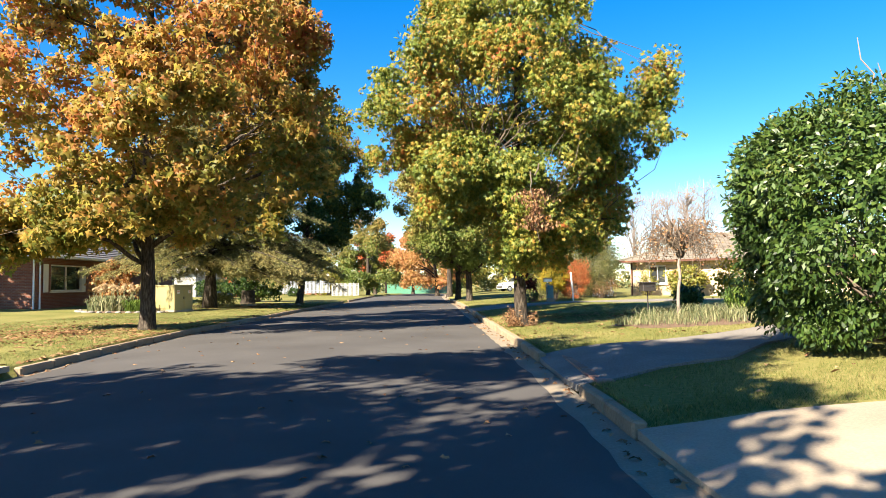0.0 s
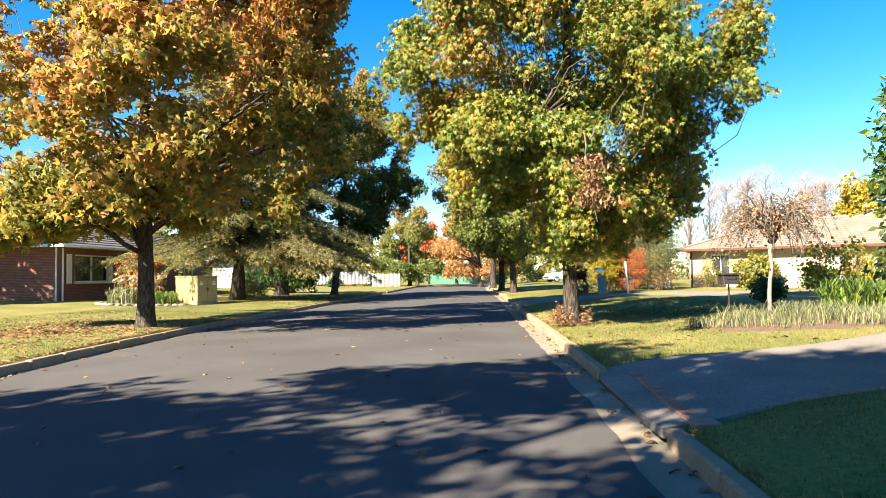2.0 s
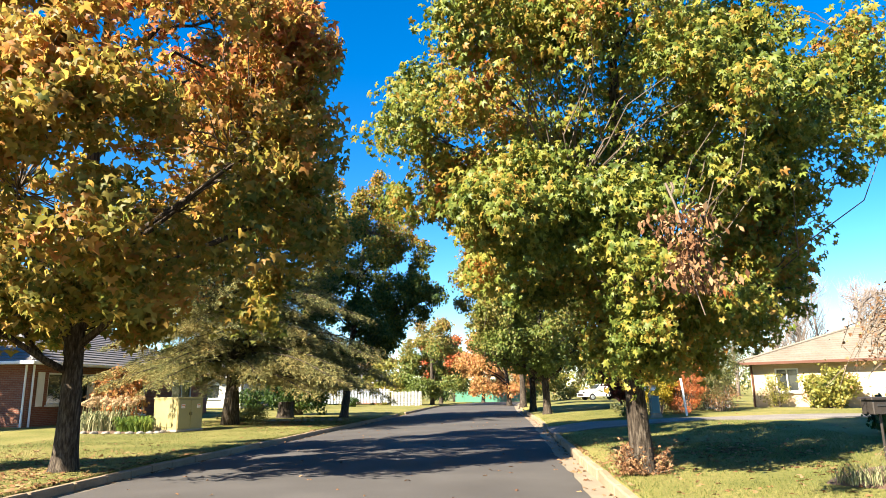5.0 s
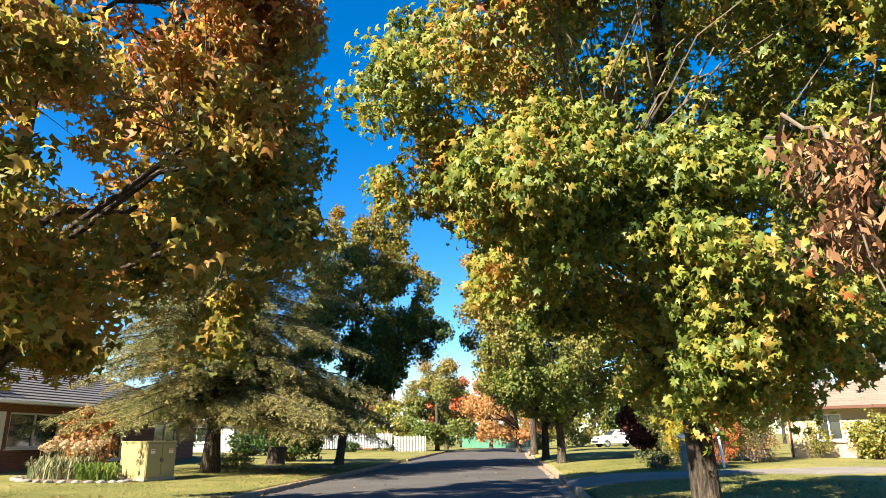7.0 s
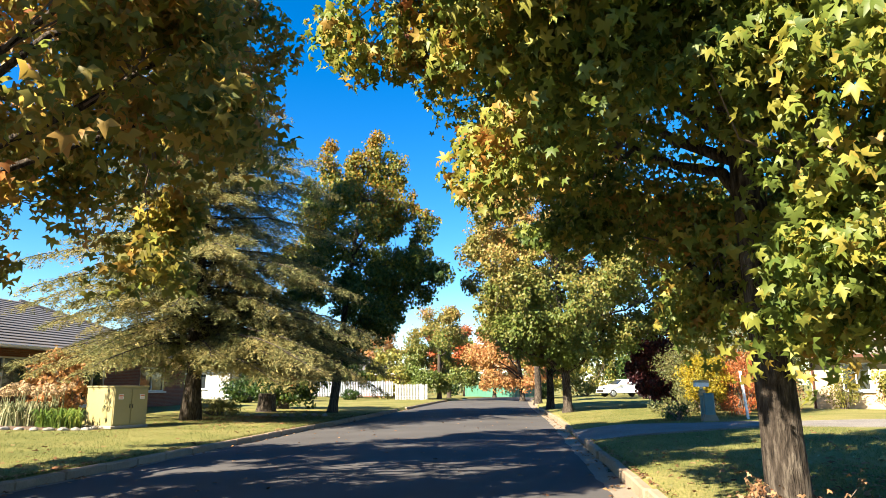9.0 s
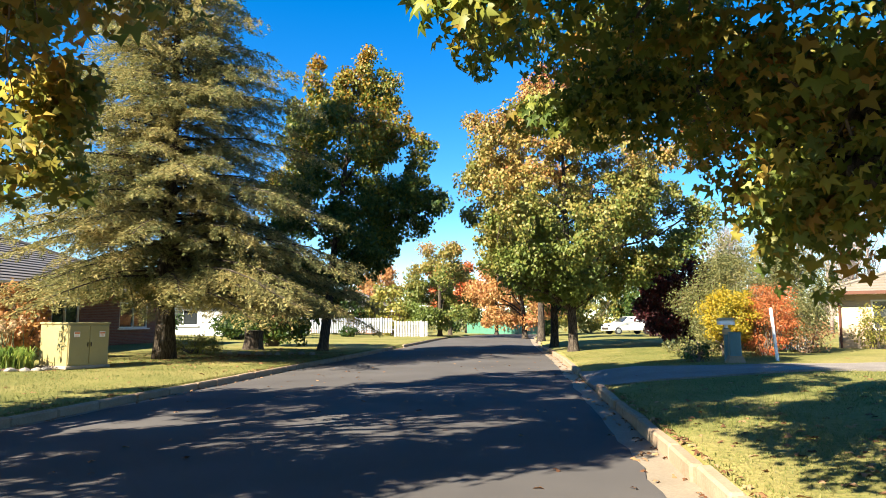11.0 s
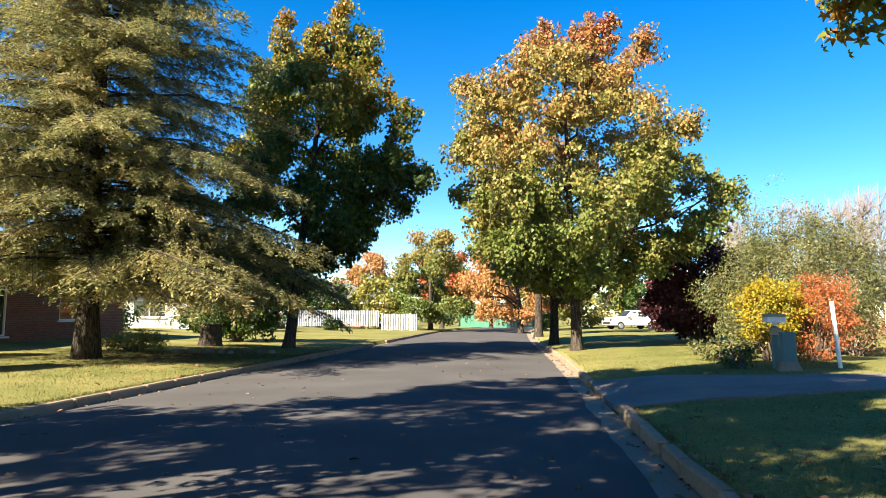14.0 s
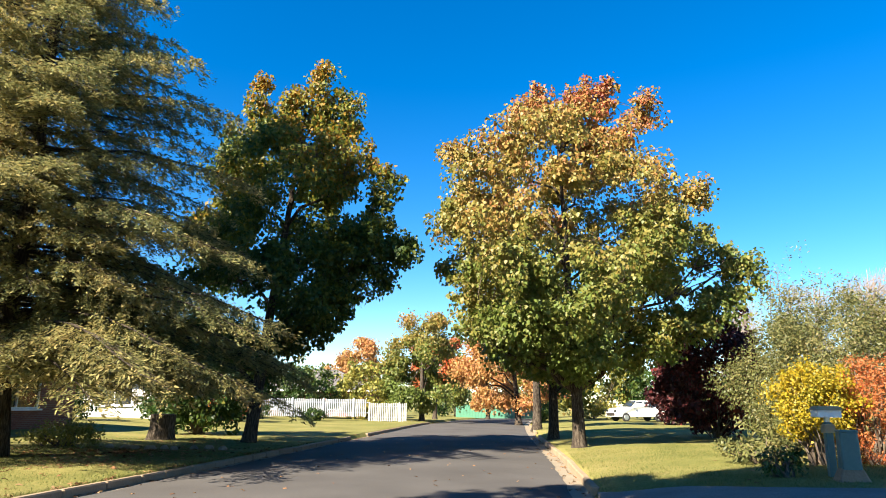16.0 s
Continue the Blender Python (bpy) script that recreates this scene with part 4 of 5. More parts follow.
def house(label, x, y, rz, L, D, H, wall_m, roof_m, trim_m, openings, pitch=0.42, over=0.6, door_side=None):
    """A single-storey hipped house. openings: side -> list of (x0, x1, z0, z1, kind)."""
    ca, sa = math.cos(radians(rz)), math.sin(radians(rz))
    low = min(gz(x + u * ca - w * sa, y + u * sa + w * ca) for u in (0, L) for w in (0, D))
    h = thing("house", x, y, low - 0.06, label, "house", rz=rz)
    sides = {"front": (0, 0, 0, L), "right": (L, 0.24, 90, D - 0.48), "back": (L, D, 180, L), "left": (0, D - 0.24, -90, D - 0.48)}
    for nm, (ox, oy, a, ln) in sides.items():
        ops = openings.get(nm, [])
        w = wall_boxes(ln, H, 0.24, [o[:4] for o in ops]).make("wall", wall_m, h, weld=True)
        w.matrix_basis = pose(ox, oy, 0, 0, 0, a)
        for x0, x1, z0, z1, kind in ops:
            if kind == "door":
                d = Geo().box((x0 + x1) / 2, 0.12, (z0 + z1) / 2, x1 - x0 - 0.1, 0.05, z1 - z0, 0, 0.01)
                for zc in (0.35, 0.75):
                    d.box((x0 + x1) / 2, 0.09, z0 + (z1 - z0) * zc, (x1 - x0) * 0.6, 0.03, (z1 - z0) * 0.28, 0, 0.008)
                d = d.make("door", M["white"], h)
                d.matrix_basis = pose(ox, oy, 0, 0, 0, a)
                continue
            win = Geo()
            cx, cz, ww, hh = (x0 + x1) / 2, (z0 + z1) / 2, x1 - x0, z1 - z0
            for px, pz, sx, sz in ((cx, z0 + 0.035, ww, 0.07), (cx, z1 - 0.035, ww, 0.07), (x0 + 0.035, cz, 0.07, hh - 0.14), (x1 - 0.035, cz, 0.07, hh - 0.14), (cx, cz, 0.05, hh - 0.14)):
                win.box(px, 0.07, pz, sx, 0.08, sz)
            wo = win.make("window", M["white"], h)
            wo.matrix_basis = pose(ox, oy, 0, 0, 0, a)
            for q in (-1, 1):
                Geo().box(cx + q * ww / 4, 0.1, cz, ww / 2 - 0.1, 0.012, hh - 0.15).make("pane", M["glass"], wo)
                cu = Geo()
                for k in range(5):
                    cu.box(cx + q * (ww / 2 - 0.12 - k * 0.05), 0.2 + 0.02 * (k % 2), cz, 0.05, 0.02, hh - 0.16)
                cu.make("curtain", M["white"], wo, "pale gathered curtain")
            Geo().box(cx, -0.03, z0 - 0.04, ww + 0.2, 0.16, 0.07, 0, 0.01).make("sill", M["white"] if kind == "white" else wall_m, wo)
    # roof courses
    g, step, k = Geo(), 0.36, 0
    W2 = (min(L, D) + 2 * over) / 2
    while k * step < W2 - 0.01:
        d0, d1 = k * step, min((k + 1) * step, W2)
        def rect(d, z):
            return [(-over + d, -over + d, z), (L + over - d, -over + d, z), (L + over - d, D + over - d, z), (-over + d, D + over - d, z)]
        r0, r1, r2 = rect(d0, H + d0 * pitch), rect(d0 - 0.012, H + d0 * pitch + 0.035), rect(d1, H + d1 * pitch)
        g.add(r0 + r1 + r2, [(i, (i + 1) % 4, 4 + (i + 1) % 4, 4 + i) for i in range(4)] + [(4 + i, 4 + (i + 1) % 4, 8 + (i + 1) % 4, 8 + i) for i in range(4)])
        k += 1
    g.make("roof", roof_m, h, weld=True)
    for c, e in (((-over, -over), (W2 - over, W2 - over)), ((L + over, -over), (L + over - W2, W2 - over)), ((-over, D + over), (W2 - over, D + over - W2)), ((L + over, D + over), (L + over - W2, D + over - W2))):
        Geo().tube([(c[0], c[1], H + 0.04), (e[0], e[1], H + W2 * pitch + 0.05)], [0.09, 0.09], 6).make("ridge_capping", roof_m, h)
    if L >= D:
        Geo().tube([(W2 - over, D / 2, H + W2 * pitch + 0.05), (L + over - W2, D / 2, H + W2 * pitch + 0.05)], [0.09, 0.09], 6).make("ridge_capping", roof_m, h)
    Geo().box(L / 2, D / 2, H - 0.05, L + 2 * over - 0.1, D + 2 * over - 0.1, 0.05).make("eave_lining", M["white"], h)
    gu = Geo()
    for px, py, sx, sy in ((L / 2, -over - 0.05, L + 2 * over + 0.2, 0.11), (L / 2, D + over + 0.05, L + 2 * over + 0.2, 0.11), (-over - 0.05, D / 2, 0.11, D + 2 * over), (L + over + 0.05, D / 2, 0.11, D + 2 * over)):
        gu.box(px, py, H - 0.02, sx, sy, 0.13, 0, 0.02)
    gu.make("roof_gutter", trim_m, h)
    for px, py in ((0.1, -0.06), (L - 0.1, -0.06), (L + 0.06, 0.2)):
        Geo().tube([(px, py, 0), (px, py, H - 0.1)], [0.045, 0.045], 8).make("downpipe", trim_m, h)
    return h


house("red brick house with a dark tiled hip roof and shuttered window", -33.0, 35.0, 0, 12.5, 17.0, 2.75, M["brick_red"], M["tile_dark"], M["white"],
      {"right": [(1.0, 4.0, 0.95, 2.35, "white"), (5.3, 6.2, 0.1, 2.2, "door"), (7.2, 9.0, 0.3, 2.3, "white"), (12.0, 14.5, 0.9, 2.2, "white")], "front": [(2.0, 4.2, 0.9, 2.2, "white")]})
house("cream block house with tan tiled hip roof and brown gutters", 12.6, 45.6, -30, 15.0, 9.0, 2.35, M["brick_cream"], M["tile_tan"], M["brown_trim"],
      {"front": [(1.2, 2.3, 0.85, 2.05, "white"), (7.2, 8.1, 0.05, 2.05, "door"), (9.5, 11.3, 0.85, 2.05, "white")], "left": [(1.0, 3.0, 0.8, 2.05, "white")]}, 0.36)
house("white weatherboard house behind the cedar", -36.0, 64.0, 0, 13.0, 9.0, 2.7, M["weatherboard"], M["tile_dark"], M["white"],
      {"front": [(2, 4, 0.9, 2.1, "white"), (6, 7.0, 0.05, 2.1, "door"), (8.5, 11, 0.9, 2.1, "white")]})
house("pale house with grey roof beyond the picket fence", -27.0, 88.0, 0, 12.0, 9.0, 2.7, M["brick_red"], M["tile_dark"], M["white"], {"front": [(2, 4, 0.9, 2.1, "white"), (8, 10, 0.9, 2.1, "white")]})

for side in (-1, 1):
    s = thing("shutter", -20.44, 37.5 + side * 1.8, gz(-20.5, 36) + 0.85, "white louvred window shutter on the brick wall", "shutter", "shutters")
    Geo().box(0, 0, 0.72, 0.04, 0.42, 1.46, 0, 0.008).make("frame", M["white"], s)
    for k in range(9):
        Geo().box(0.028, 0, 0.12 + k * 0.15, 0.02, 0.34, 0.09, 0, 0.004).make("slat", M["white"], s)

# ---- fence along the far lawn ----
def fence(label, a, b, h, mat, group="fences", gap=0.17, post_gap=2.4):
    a, b = np.array(a, float), np.array(b, float)
    ln = float(np.linalg.norm(b - a))
    f = thing("fence", a[0], a[1], gz(*a), label, "fence", group, rz=math.degrees(math.atan2(b[1] - a[1], b[0] - a[0])))
    me = Geo().box(0, 0, h / 2, 0.095, 0.022, h, 0, 0.01).make("picket", mat, f)
    n = int(ln / gap)
    for i in range(n):
        o = me if i == 0 else new("picket", me.data)
        o.parent = f
        o.matrix_basis = pose(i * gap + 0.05, -0.03, 0.06 * 0 + 0.02 * math.sin(i))
    for i in range(int(ln / post_gap) + 1):
        Geo().box(i * post_gap, 0, h / 2 + 0.03, 0.13, 0.12, h + 0.1, 0, 0.015).make("post", mat, f)
    for z in (0.3, h - 0.25):
        Geo().box(ln / 2, 0.03, z, ln, 0.04, 0.09).make("rail", mat, f)
    return f


fence("white painted picket fence with square posts", (-24.5, 71.5), (-12.3, 76.5), 1.35, M["fence_shaded"], gap=0.15)
fence("white close-boarded fence return in full sun", (-12.2, 76.5), (-9.2, 77.1), 1.4, M["weatherboard"], gap=0.145)
fence("white picket fence in front of the cream house", (9.5, 43.2), (11.2, 44.6), 1.1, M["white"])

# ---- street furniture ----
kb = thing("utility_kiosk", -13.35, 34.2, gz(-13.35, 34.2) + 0.02, "beige-green steel electrical kiosk with warning labels", "kiosk", rz=68)
Geo().box(0, 0, 0.03, 1.34, 1.44, 0.08, 0, 0.02).make("plinth", M["concrete"], kb)
Geo().box(0, 0, 0.66, 1.24, 1.34, 1.2, 0, 0.015).make("body", M["box_paint"], kb)
Geo().box(0, 0, 1.27, 1.3, 1.4, 0.05, 0, 0.02).make("lid", M["box_paint"], kb)
for q in (-1, 1):
    dr = Geo().box(q * 0.305, -0.68, 0.66, 0.58, 0.03, 1.08, 0, 0.01).make("door", M["box_paint"], kb)
    lb = Geo().box(q * 0.38, -0.7, 0.95, 0.17, 0.008, 0.15).make("label", M["white"], dr, "white and orange warning label")
    Geo().box(q * 0.38, -0.706, 0.985, 0.15, 0.006, 0.05).make("label_bar", M["label_orange"], dr)
    for k in range(2):
        Geo().box(q * 0.38, -0.706, 0.93 - 0.03 * k, 0.12, 0.006, 0.012).make("label_bar", M["label_orange"], dr)
    Geo().tube([(q * 0.05, -0.71, 0.6), (q * 0.05, -0.71, 0.72)], [0.014, 0.014], 6).make("handle", M["dark_metal"], dr)
Geo().box(-0.625, 0, 0.66, 0.02, 0.85, 1.0, 0, 0.008).make("side_panel", M["box_paint"], kb)

pl = thing("letterbox", 5.42, 36.2, gz(5.42, 36.2), "cream letterbox on a teal painted post", "letterbox")
Geo().box(0, 0, 0.45, 0.13, 0.13, 1.0, 0, 0.015).make("post", M["pillar_green"], pl)
Geo().box(0, 0, 1.02, 0.08, 0.08, 0.24, 0, 0.01).make("neck", M["white"], pl)
Geo().box(0, -0.02, 0.84, 0.2, 0.16, 0.16, 0, 0.02).make("newspaper_holder", M["flower"], pl, "yellowed plastic paper holder")
Geo().box(0, 0, 1.1, 0.42, 0.3, 0.13, 0, 0.015).make("box", M["white"], pl)
Geo().box(0, 0, 1.2, 0.47, 0.35, 0.07, 0, 0.025, 0.86).make("lid", M["flower"], pl, "weathered tan lid")
pb = thing("service_pillar", 5.46, 35.6, gz(5.46, 35.6), "teal green service pillar on a flared concrete base", "pillar", rz=-6)
Geo().box(0, 0, 0.06, 0.58, 0.42, 0.3, 0, 0.03, 0.62).make("base", M["kerb"], pb)
Geo().box(0, 0, 0.5, 0.31, 0.24, 0.62, 0, 0.02, 0.93).make("cover", M["pillar_green"], pb)
Geo().box(0, 0, 0.82, 0.3, 0.24, 0.04, 0, 0.015).make("cap", M["pillar_green"], pb)
wp = thing("marker_post", 6.75, 36.1, gz(6.75, 36.1) - 0.03, "leaning white painted timber marker post", "post")
Geo().box(0, 0, 0.72, 0.075, 0.075, 1.6, 0, 0.012).make("shaft", M["white"], wp).matrix_basis = pose(0, 0, 0, 0, -4.5, 0)
mb = thing("mailbox", 5.0, 18.6, gz(5.0, 18.6) - 0.02, "dark metal mailbox with a lid on a thin post", "mailbox", rz=8)
Geo().tube([(0, 0, 0), (0, 0, 0.78)], [0.018, 0.018], 8).make("post", M["dark_metal"], mb)
Geo().box(0, 0, 0.86, 0.34, 0.26, 0.2, 0, 0.012).make("body", M["dark_metal"], mb)
Geo().box(0, 0, 0.975, 0.4, 0.32, 0.035, 0, 0.012).make("lid", M["dark_metal"], mb)
Geo().box(0, -0.135, 0.88, 0.22, 0.008, 0.025).make("slot", M["rubber"], mb)

# ---- hedge and garden shrubs ----
shrub("hedge", "tall rounded glossy green laurel hedge bush", "hedge", 6.42, 11.1, 2.3, 1.8, 3.7, M["leaf_hedge"], 41, 620, 120, 0.105, 1, 0.3, 0.12, 0.08, 14, 0.78, boxy=0.5)
g = np.random.default_rng(5)
shoots = thing("bare_shoots", 7.6, 11.8, gz(7.6, 11.8), "bare pale shoots rising above the hedge", "branch")
for i in range(9):
    a = np.array([g.normal(0, 0.5), g.normal(0, 0.4), 3.5])
    Geo().tube(wavy(a, a + [g.normal(0.1, 0.35), g.normal(0, 0.3), g.uniform(0.9, 1.7)], g, 5, 0.08), np.linspace(0.02, 0.006, 5), 5).make("shoot", M["twig_pale"], shoots)
shrub("shrub", "bright yellow autumn shrub behind the letterbox", "shrub", 6.15, 38.4, 0.75, 0.75, 2.15, M["leaf_yellow"], 42, 110, 190, 0.045, 2, 0.26, 0.5)
shrub("shrub", "rust orange autumn shrub beside the white post", "shrub", 7.3, 38.4, 0.8, 0.8, 2.2, M["leaf_rust"], 43, 110, 160, 0.06, 1, 0.26)
shrub("shrub", "large olive green shrub with fine leaves", "shrub", 8.4, 42.0, 2.5, 1.7, 4.2, M["leaf_sage"], 44, 430, 190, 0.075, 1, 0.46)
shrub("shrub", "silver grey feathery tree behind the shrubs", "shrub", 8.4, 44.3, 0.8, 0.7, 5.8, M["leaf_grey"], 45, 60, 70, 0.07, 1, 0.35, 1.5)
shrub("shrub", "green leafy shrub at the lawn edge", "shrub", 6.6, 41.2, 0.8, 0.8, 1.7, M["leaf_sage"], 46, 100, 120, 0.07, 1, 0.28)
shrub("shrub", "low green groundcover clump", "shrub", 5.3, 39.4, 0.8, 0.5, 0.55, M["leaf_sage"], 47, 30, 50, 0.1, 1, 0.2)
shrub("shrub", "low dark green cushion plant", "shrub", 4.6, 36.3, 0.35, 0.35, 0.5, M["leaf_hedge"], 48, 20, 50, 0.08, 1, 0.14)
shrub("shrub", "dark crimson leaved tree in shade", "shrub", 7.3, 50.2, 1.9, 1.8, 4.9, M["leaf_red"], 49, 220, 70, 0.13, 2, 0.42)
shrub("shrub", "crimson leaved shrub behind the parked car", "shrub", 10.2, 69.0, 1.7, 1.5, 4.4, M["leaf_red"], 50, 130, 60, 0.16, 2, 0.5)
shrub("shrub", "dark green leafy bush beyond the stump", "shrub", -13.6, 50.4, 2.3, 1.8, 4.6, M["leaf_gl"], 51, 220, 70, 0.14, 2, 0.42)
shrub("shrub", "climbing rose shrub against the cream wall", "shrub", 13.2, 44.1, 0.6, 0.5, 1.7, M["leaf_olive"], 52, 50, 50, 0.09, 1, 0.22)
shrub("shrub", "rounded yellow-green shrub by the house", "shrub", 15.3, 42.9, 1.1, 0.8, 1.9, M["leaf_olive"], 53, 90, 70, 0.1, 2, 0.3)
shrub("shrub", "dark green ball shrub by the house", "shrub", 18.0, 41.0, 0.9, 0.9, 1.2, M["leaf_hedge"], 54, 60, 60, 0.09, 2, 0.26)
shrub("shrub", "brown twiggy bush at the lawn edge", "shrub", 9.6, 41.2, 0.8, 0.7, 1.2, M["leaf_dry"], 55, 50, 40, 0.08, 1, 0.3)
shrub("shrub", "tall olive shrub beside the cream house", "shrub", 10.5, 49.5, 2.0, 1.6, 4.0, M["leaf_olive"], 56, 150, 60, 0.12, 1, 0.45)
shrub("shrub", "yellow leaved tree beyond the cream house", "shrub", 24.0, 46.0, 2.2, 2.0, 6.5, M["leaf_yellow"], 57, 130, 60, 0.17, 2, 0.5, 2.5)
shrub("shrub", "red leaved tree behind the tan roof", "shrub", 27.0, 64.0, 2.0, 1.8, 5.0, M["leaf_red"], 58, 120, 50, 0.18, 2, 0.5, 2.5)
shrub("shrub", "orange leaved shrub beside the red brick house", "shrub", -17.6, 37.0, 1.0, 0.9, 2.3, M["leaf_orange"], 59, 80, 60, 0.11, 2, 0.3)
shrub("shrub", "small garden shrubs under the cedar", "shrub", -13.9, 42.4, 1.3, 0.6, 0.7, M["leaf_olive"], 60, 60, 50, 0.09, 1, 0.24)
shrub("shrub", "pale yellow-green rounded tree above the white fence", "shrub", -14.0, 82.5, 2.8, 2.4, 4.9, M["leaf_olive"], 61, 140, 60, 0.2, 2, 0.55)

shrub("shrub", "dark green hedge plant before the white house", "shrub", -25.5, 57.5, 2.2, 1.2, 2.4, M["leaf_gl"], 151, 90, 60, 0.13, 2, 0.4)
shrub("shrub", "dark green garden bush by the lawn", "shrub", -19.5, 59.0, 1.6, 1.2, 1.7, M["leaf_gl"], 152, 70, 60, 0.13, 2, 0.35)
shrub("shrub", "rusty brown bush beyond the shaded lawn", "shrub", -19.5, 66.0, 1.4, 1.2, 2.6, M["leaf_rust"], 153, 60, 50, 0.14, 2, 0.4)
shrub("shrub", "dark green screening bush behind the picket fence", "shrub", -19.0, 80.5, 3.2, 1.6, 4.4, M["leaf_gl"], 161, 150, 60, 0.18, 2, 0.5)
shrub("shrub", "dark green screening bush behind the picket fence", "shrub", -25.0, 79.5, 3.2, 1.6, 4.0, M["leaf_gl"], 162, 150, 60, 0.18, 2, 0.5)
shrub("shrub", "dark olive trees closing the lawn behind the car", "shrub", 6.5, 87.0, 4.0, 2.0, 6.5, M["leaf_olive"], 163, 150, 60, 0.22, 2, 0.7)
shrub("shrub", "dark green trees closing the lawn behind the car", "shrub", 13.5, 86.0, 4.5, 2.0, 5.5, M["leaf_gl"], 164, 150, 60, 0.22, 2, 0.7)
shrub("shrub", "small green bush before the picket fence", "shrub", -15.8, 73.6, 0.8, 0.6, 0.9, M["leaf_gl"], 154, 40, 50, 0.1, 2, 0.25)
shrub("shrub", "small green bush before the picket fence", "shrub", -19.6, 71.8, 1.0, 0.7, 1.1, M["leaf_gl"], 155, 40, 50, 0.1, 2, 0.25)
shrub("shrub", "clipped yellow-green ball bush at the kerb", "shrub", 1.9, 83.0, 0.9, 0.9, 1.5, M["leaf_strap"], 156, 60, 50, 0.12, 2, 0.3)
shrub("shrub", "tangled climbing plant on the cream wall", "shrub", 19.9, 40.3, 1.2, 0.7, 2.2, M["leaf_olive"], 157, 80, 50, 0.1, 1, 0.3)
shrub("shrub", "brown twiggy rose bush by the window", "shrub", 14.7, 43.2, 0.5, 0.4, 1.1, M["leaf_dry"], 158, 30, 40, 0.07, 1, 0.2)
gw = np.random.default_rng(160)
wx, wy = gw.uniform(-95, 70, 420), gw.uniform(126, 175, 420)
wc = np.stack([wx, wy, gw.random(420) * (6.5 + 2.5 * np.sin(wx * 0.13) + 1.5 * np.sin(wx * 0.41))], 1)
wp_, wnm, wtp, wsz = clump_leaves(gw, wc, np.tile([0.0, -1.0, 0.3], (420, 1)), 34, 1.5, 0.55)
v, f = leaf_cloud(gw, wp_, wnm, wtp, wsz, 2)
tagged(link_mesh("far_woods", v, f, M["leaf_far"]), "distant belt of mixed autumn trees", "woods", kind="stuff")
# far street trees
tree("green and gold street tree past the fence", -8.6, 81.0, 10.2, 0.22, [(1.2, 1.8), (2.2, 3.6), (4.5, 4.0), (7, 2.8), (9, 1.4), (10.2, 0.4)], M["leaf_gr"], 62, 300, 70, 0.19, 2, spread=0.75, limbs=8, twig_share=0.1)
tree("tall street tree with a scarlet top", -8.6, 90.0, 12.4, 0.22, [(2, 1.5), (5, 2.2), (9, 1.9), (11, 1.1), (12.4, 0.3)], M["leaf_rust"], 63, 160, 60, 0.24, 2, spread=0.75, limbs=6, twig_share=0.1)
tree("bright orange street tree at the bend", -0.3, 78.0, 8.8, 0.22, [(1.6, 1.6), (2.6, 3.2), (4.6, 4.0), (7, 2.8), (8.8, 0.6)], M["leaf_orange"], 64, 260, 70, 0.19, 2, lean=(-0.6, 0), boughs=[(-4.0, 0, 4.2, 1.6, 1.2, 1.4, 34), (-3.0, 0, 7.0, 1.0, 1.0, 1.0, 14)], spread=0.75, limbs=8, twig_share=0.1)
tree("russet street tree at the bend", -4.0, 104.0, 10.0, 0.22, [(1.6, 1.6), (3, 3.4), (5.5, 3.8), (8, 2.2), (10, 0.4)], M["leaf_orange"], 65, 160, 60, 0.25, 2, spread=0.85, limbs=6, twig_share=0.1)
tree("copper round tree beyond the fence", -21.5, 108.0, 9.4, 0.25, [(2, 2), (3.5, 4.4), (6, 4.8), (8, 3.2), (9.4, 1)], M["leaf_orange"], 66, 220, 60, 0.26, 2, spread=0.9, limbs=6, twig_share=0.1)
tree("dark green tree beyond the houses", -40.0, 92.0, 15, 0.3, [(2, 3), (6, 5), (11, 4), (15, 1)], M["leaf_gl"], 67, 200, 50, 0.3, 2, spread=1.0, limbs=6, twig_share=0.1)
tree("olive tree screening the end of the street", 3.5, 116.0, 9.0, 0.25, [(1.2, 3), (4, 4.6), (7, 3.6), (9, 1)], M["leaf_olive"], 68, 170, 50, 0.3, 2, spread=1.0, limbs=6, twig_share=0.1)
tree("green tree at the end of the street", -9.5, 122.0, 9.0, 0.25, [(1.2, 3), (4, 5), (7, 4), (9, 1)], M["leaf_gl"], 69, 170, 50, 0.3, 2, spread=1.0, limbs=6, twig_share=0.1)
for i, (bx, by, bh, bw) in enumerate([(27, 92, 13, 4.6), (31, 96, 14, 4.6), (35, 93, 15, 4.6), (39, 97, 16, 4.6), (43, 94, 14, 4.6), (24, 100, 12, 4), (48, 99, 14, 4.6), (20, 88, 9, 5), (36, 80, 11, 4), (29, 84, 12, 4), (33, 88, 13, 4), (45, 88, 13, 4), (23, 94, 12, 4), (41, 86, 12, 4)]):
    bare_tree("leafless pale poplar on the skyline", bx, by, bh, bw, 80 + i)
gt = thing("sheet_fence", -2.5, 112.0, gz(-2.5, 112), "green corrugated sheet fence closing the street", "fence")
sg = Geo()
for i in range(60):
    sg.box(-6 + i * 0.2, 0.02 * (i % 2), 0.8, 0.19, 0.03, 1.7)
sg.make("sheet", M["gate_green"], gt)
for i in range(6):
    Geo().box(-6 + i * 2.4, 0.06, 0.85, 0.09, 0.09, 1.85, 0, 0.01).make("post", M["gate_green"], gt)

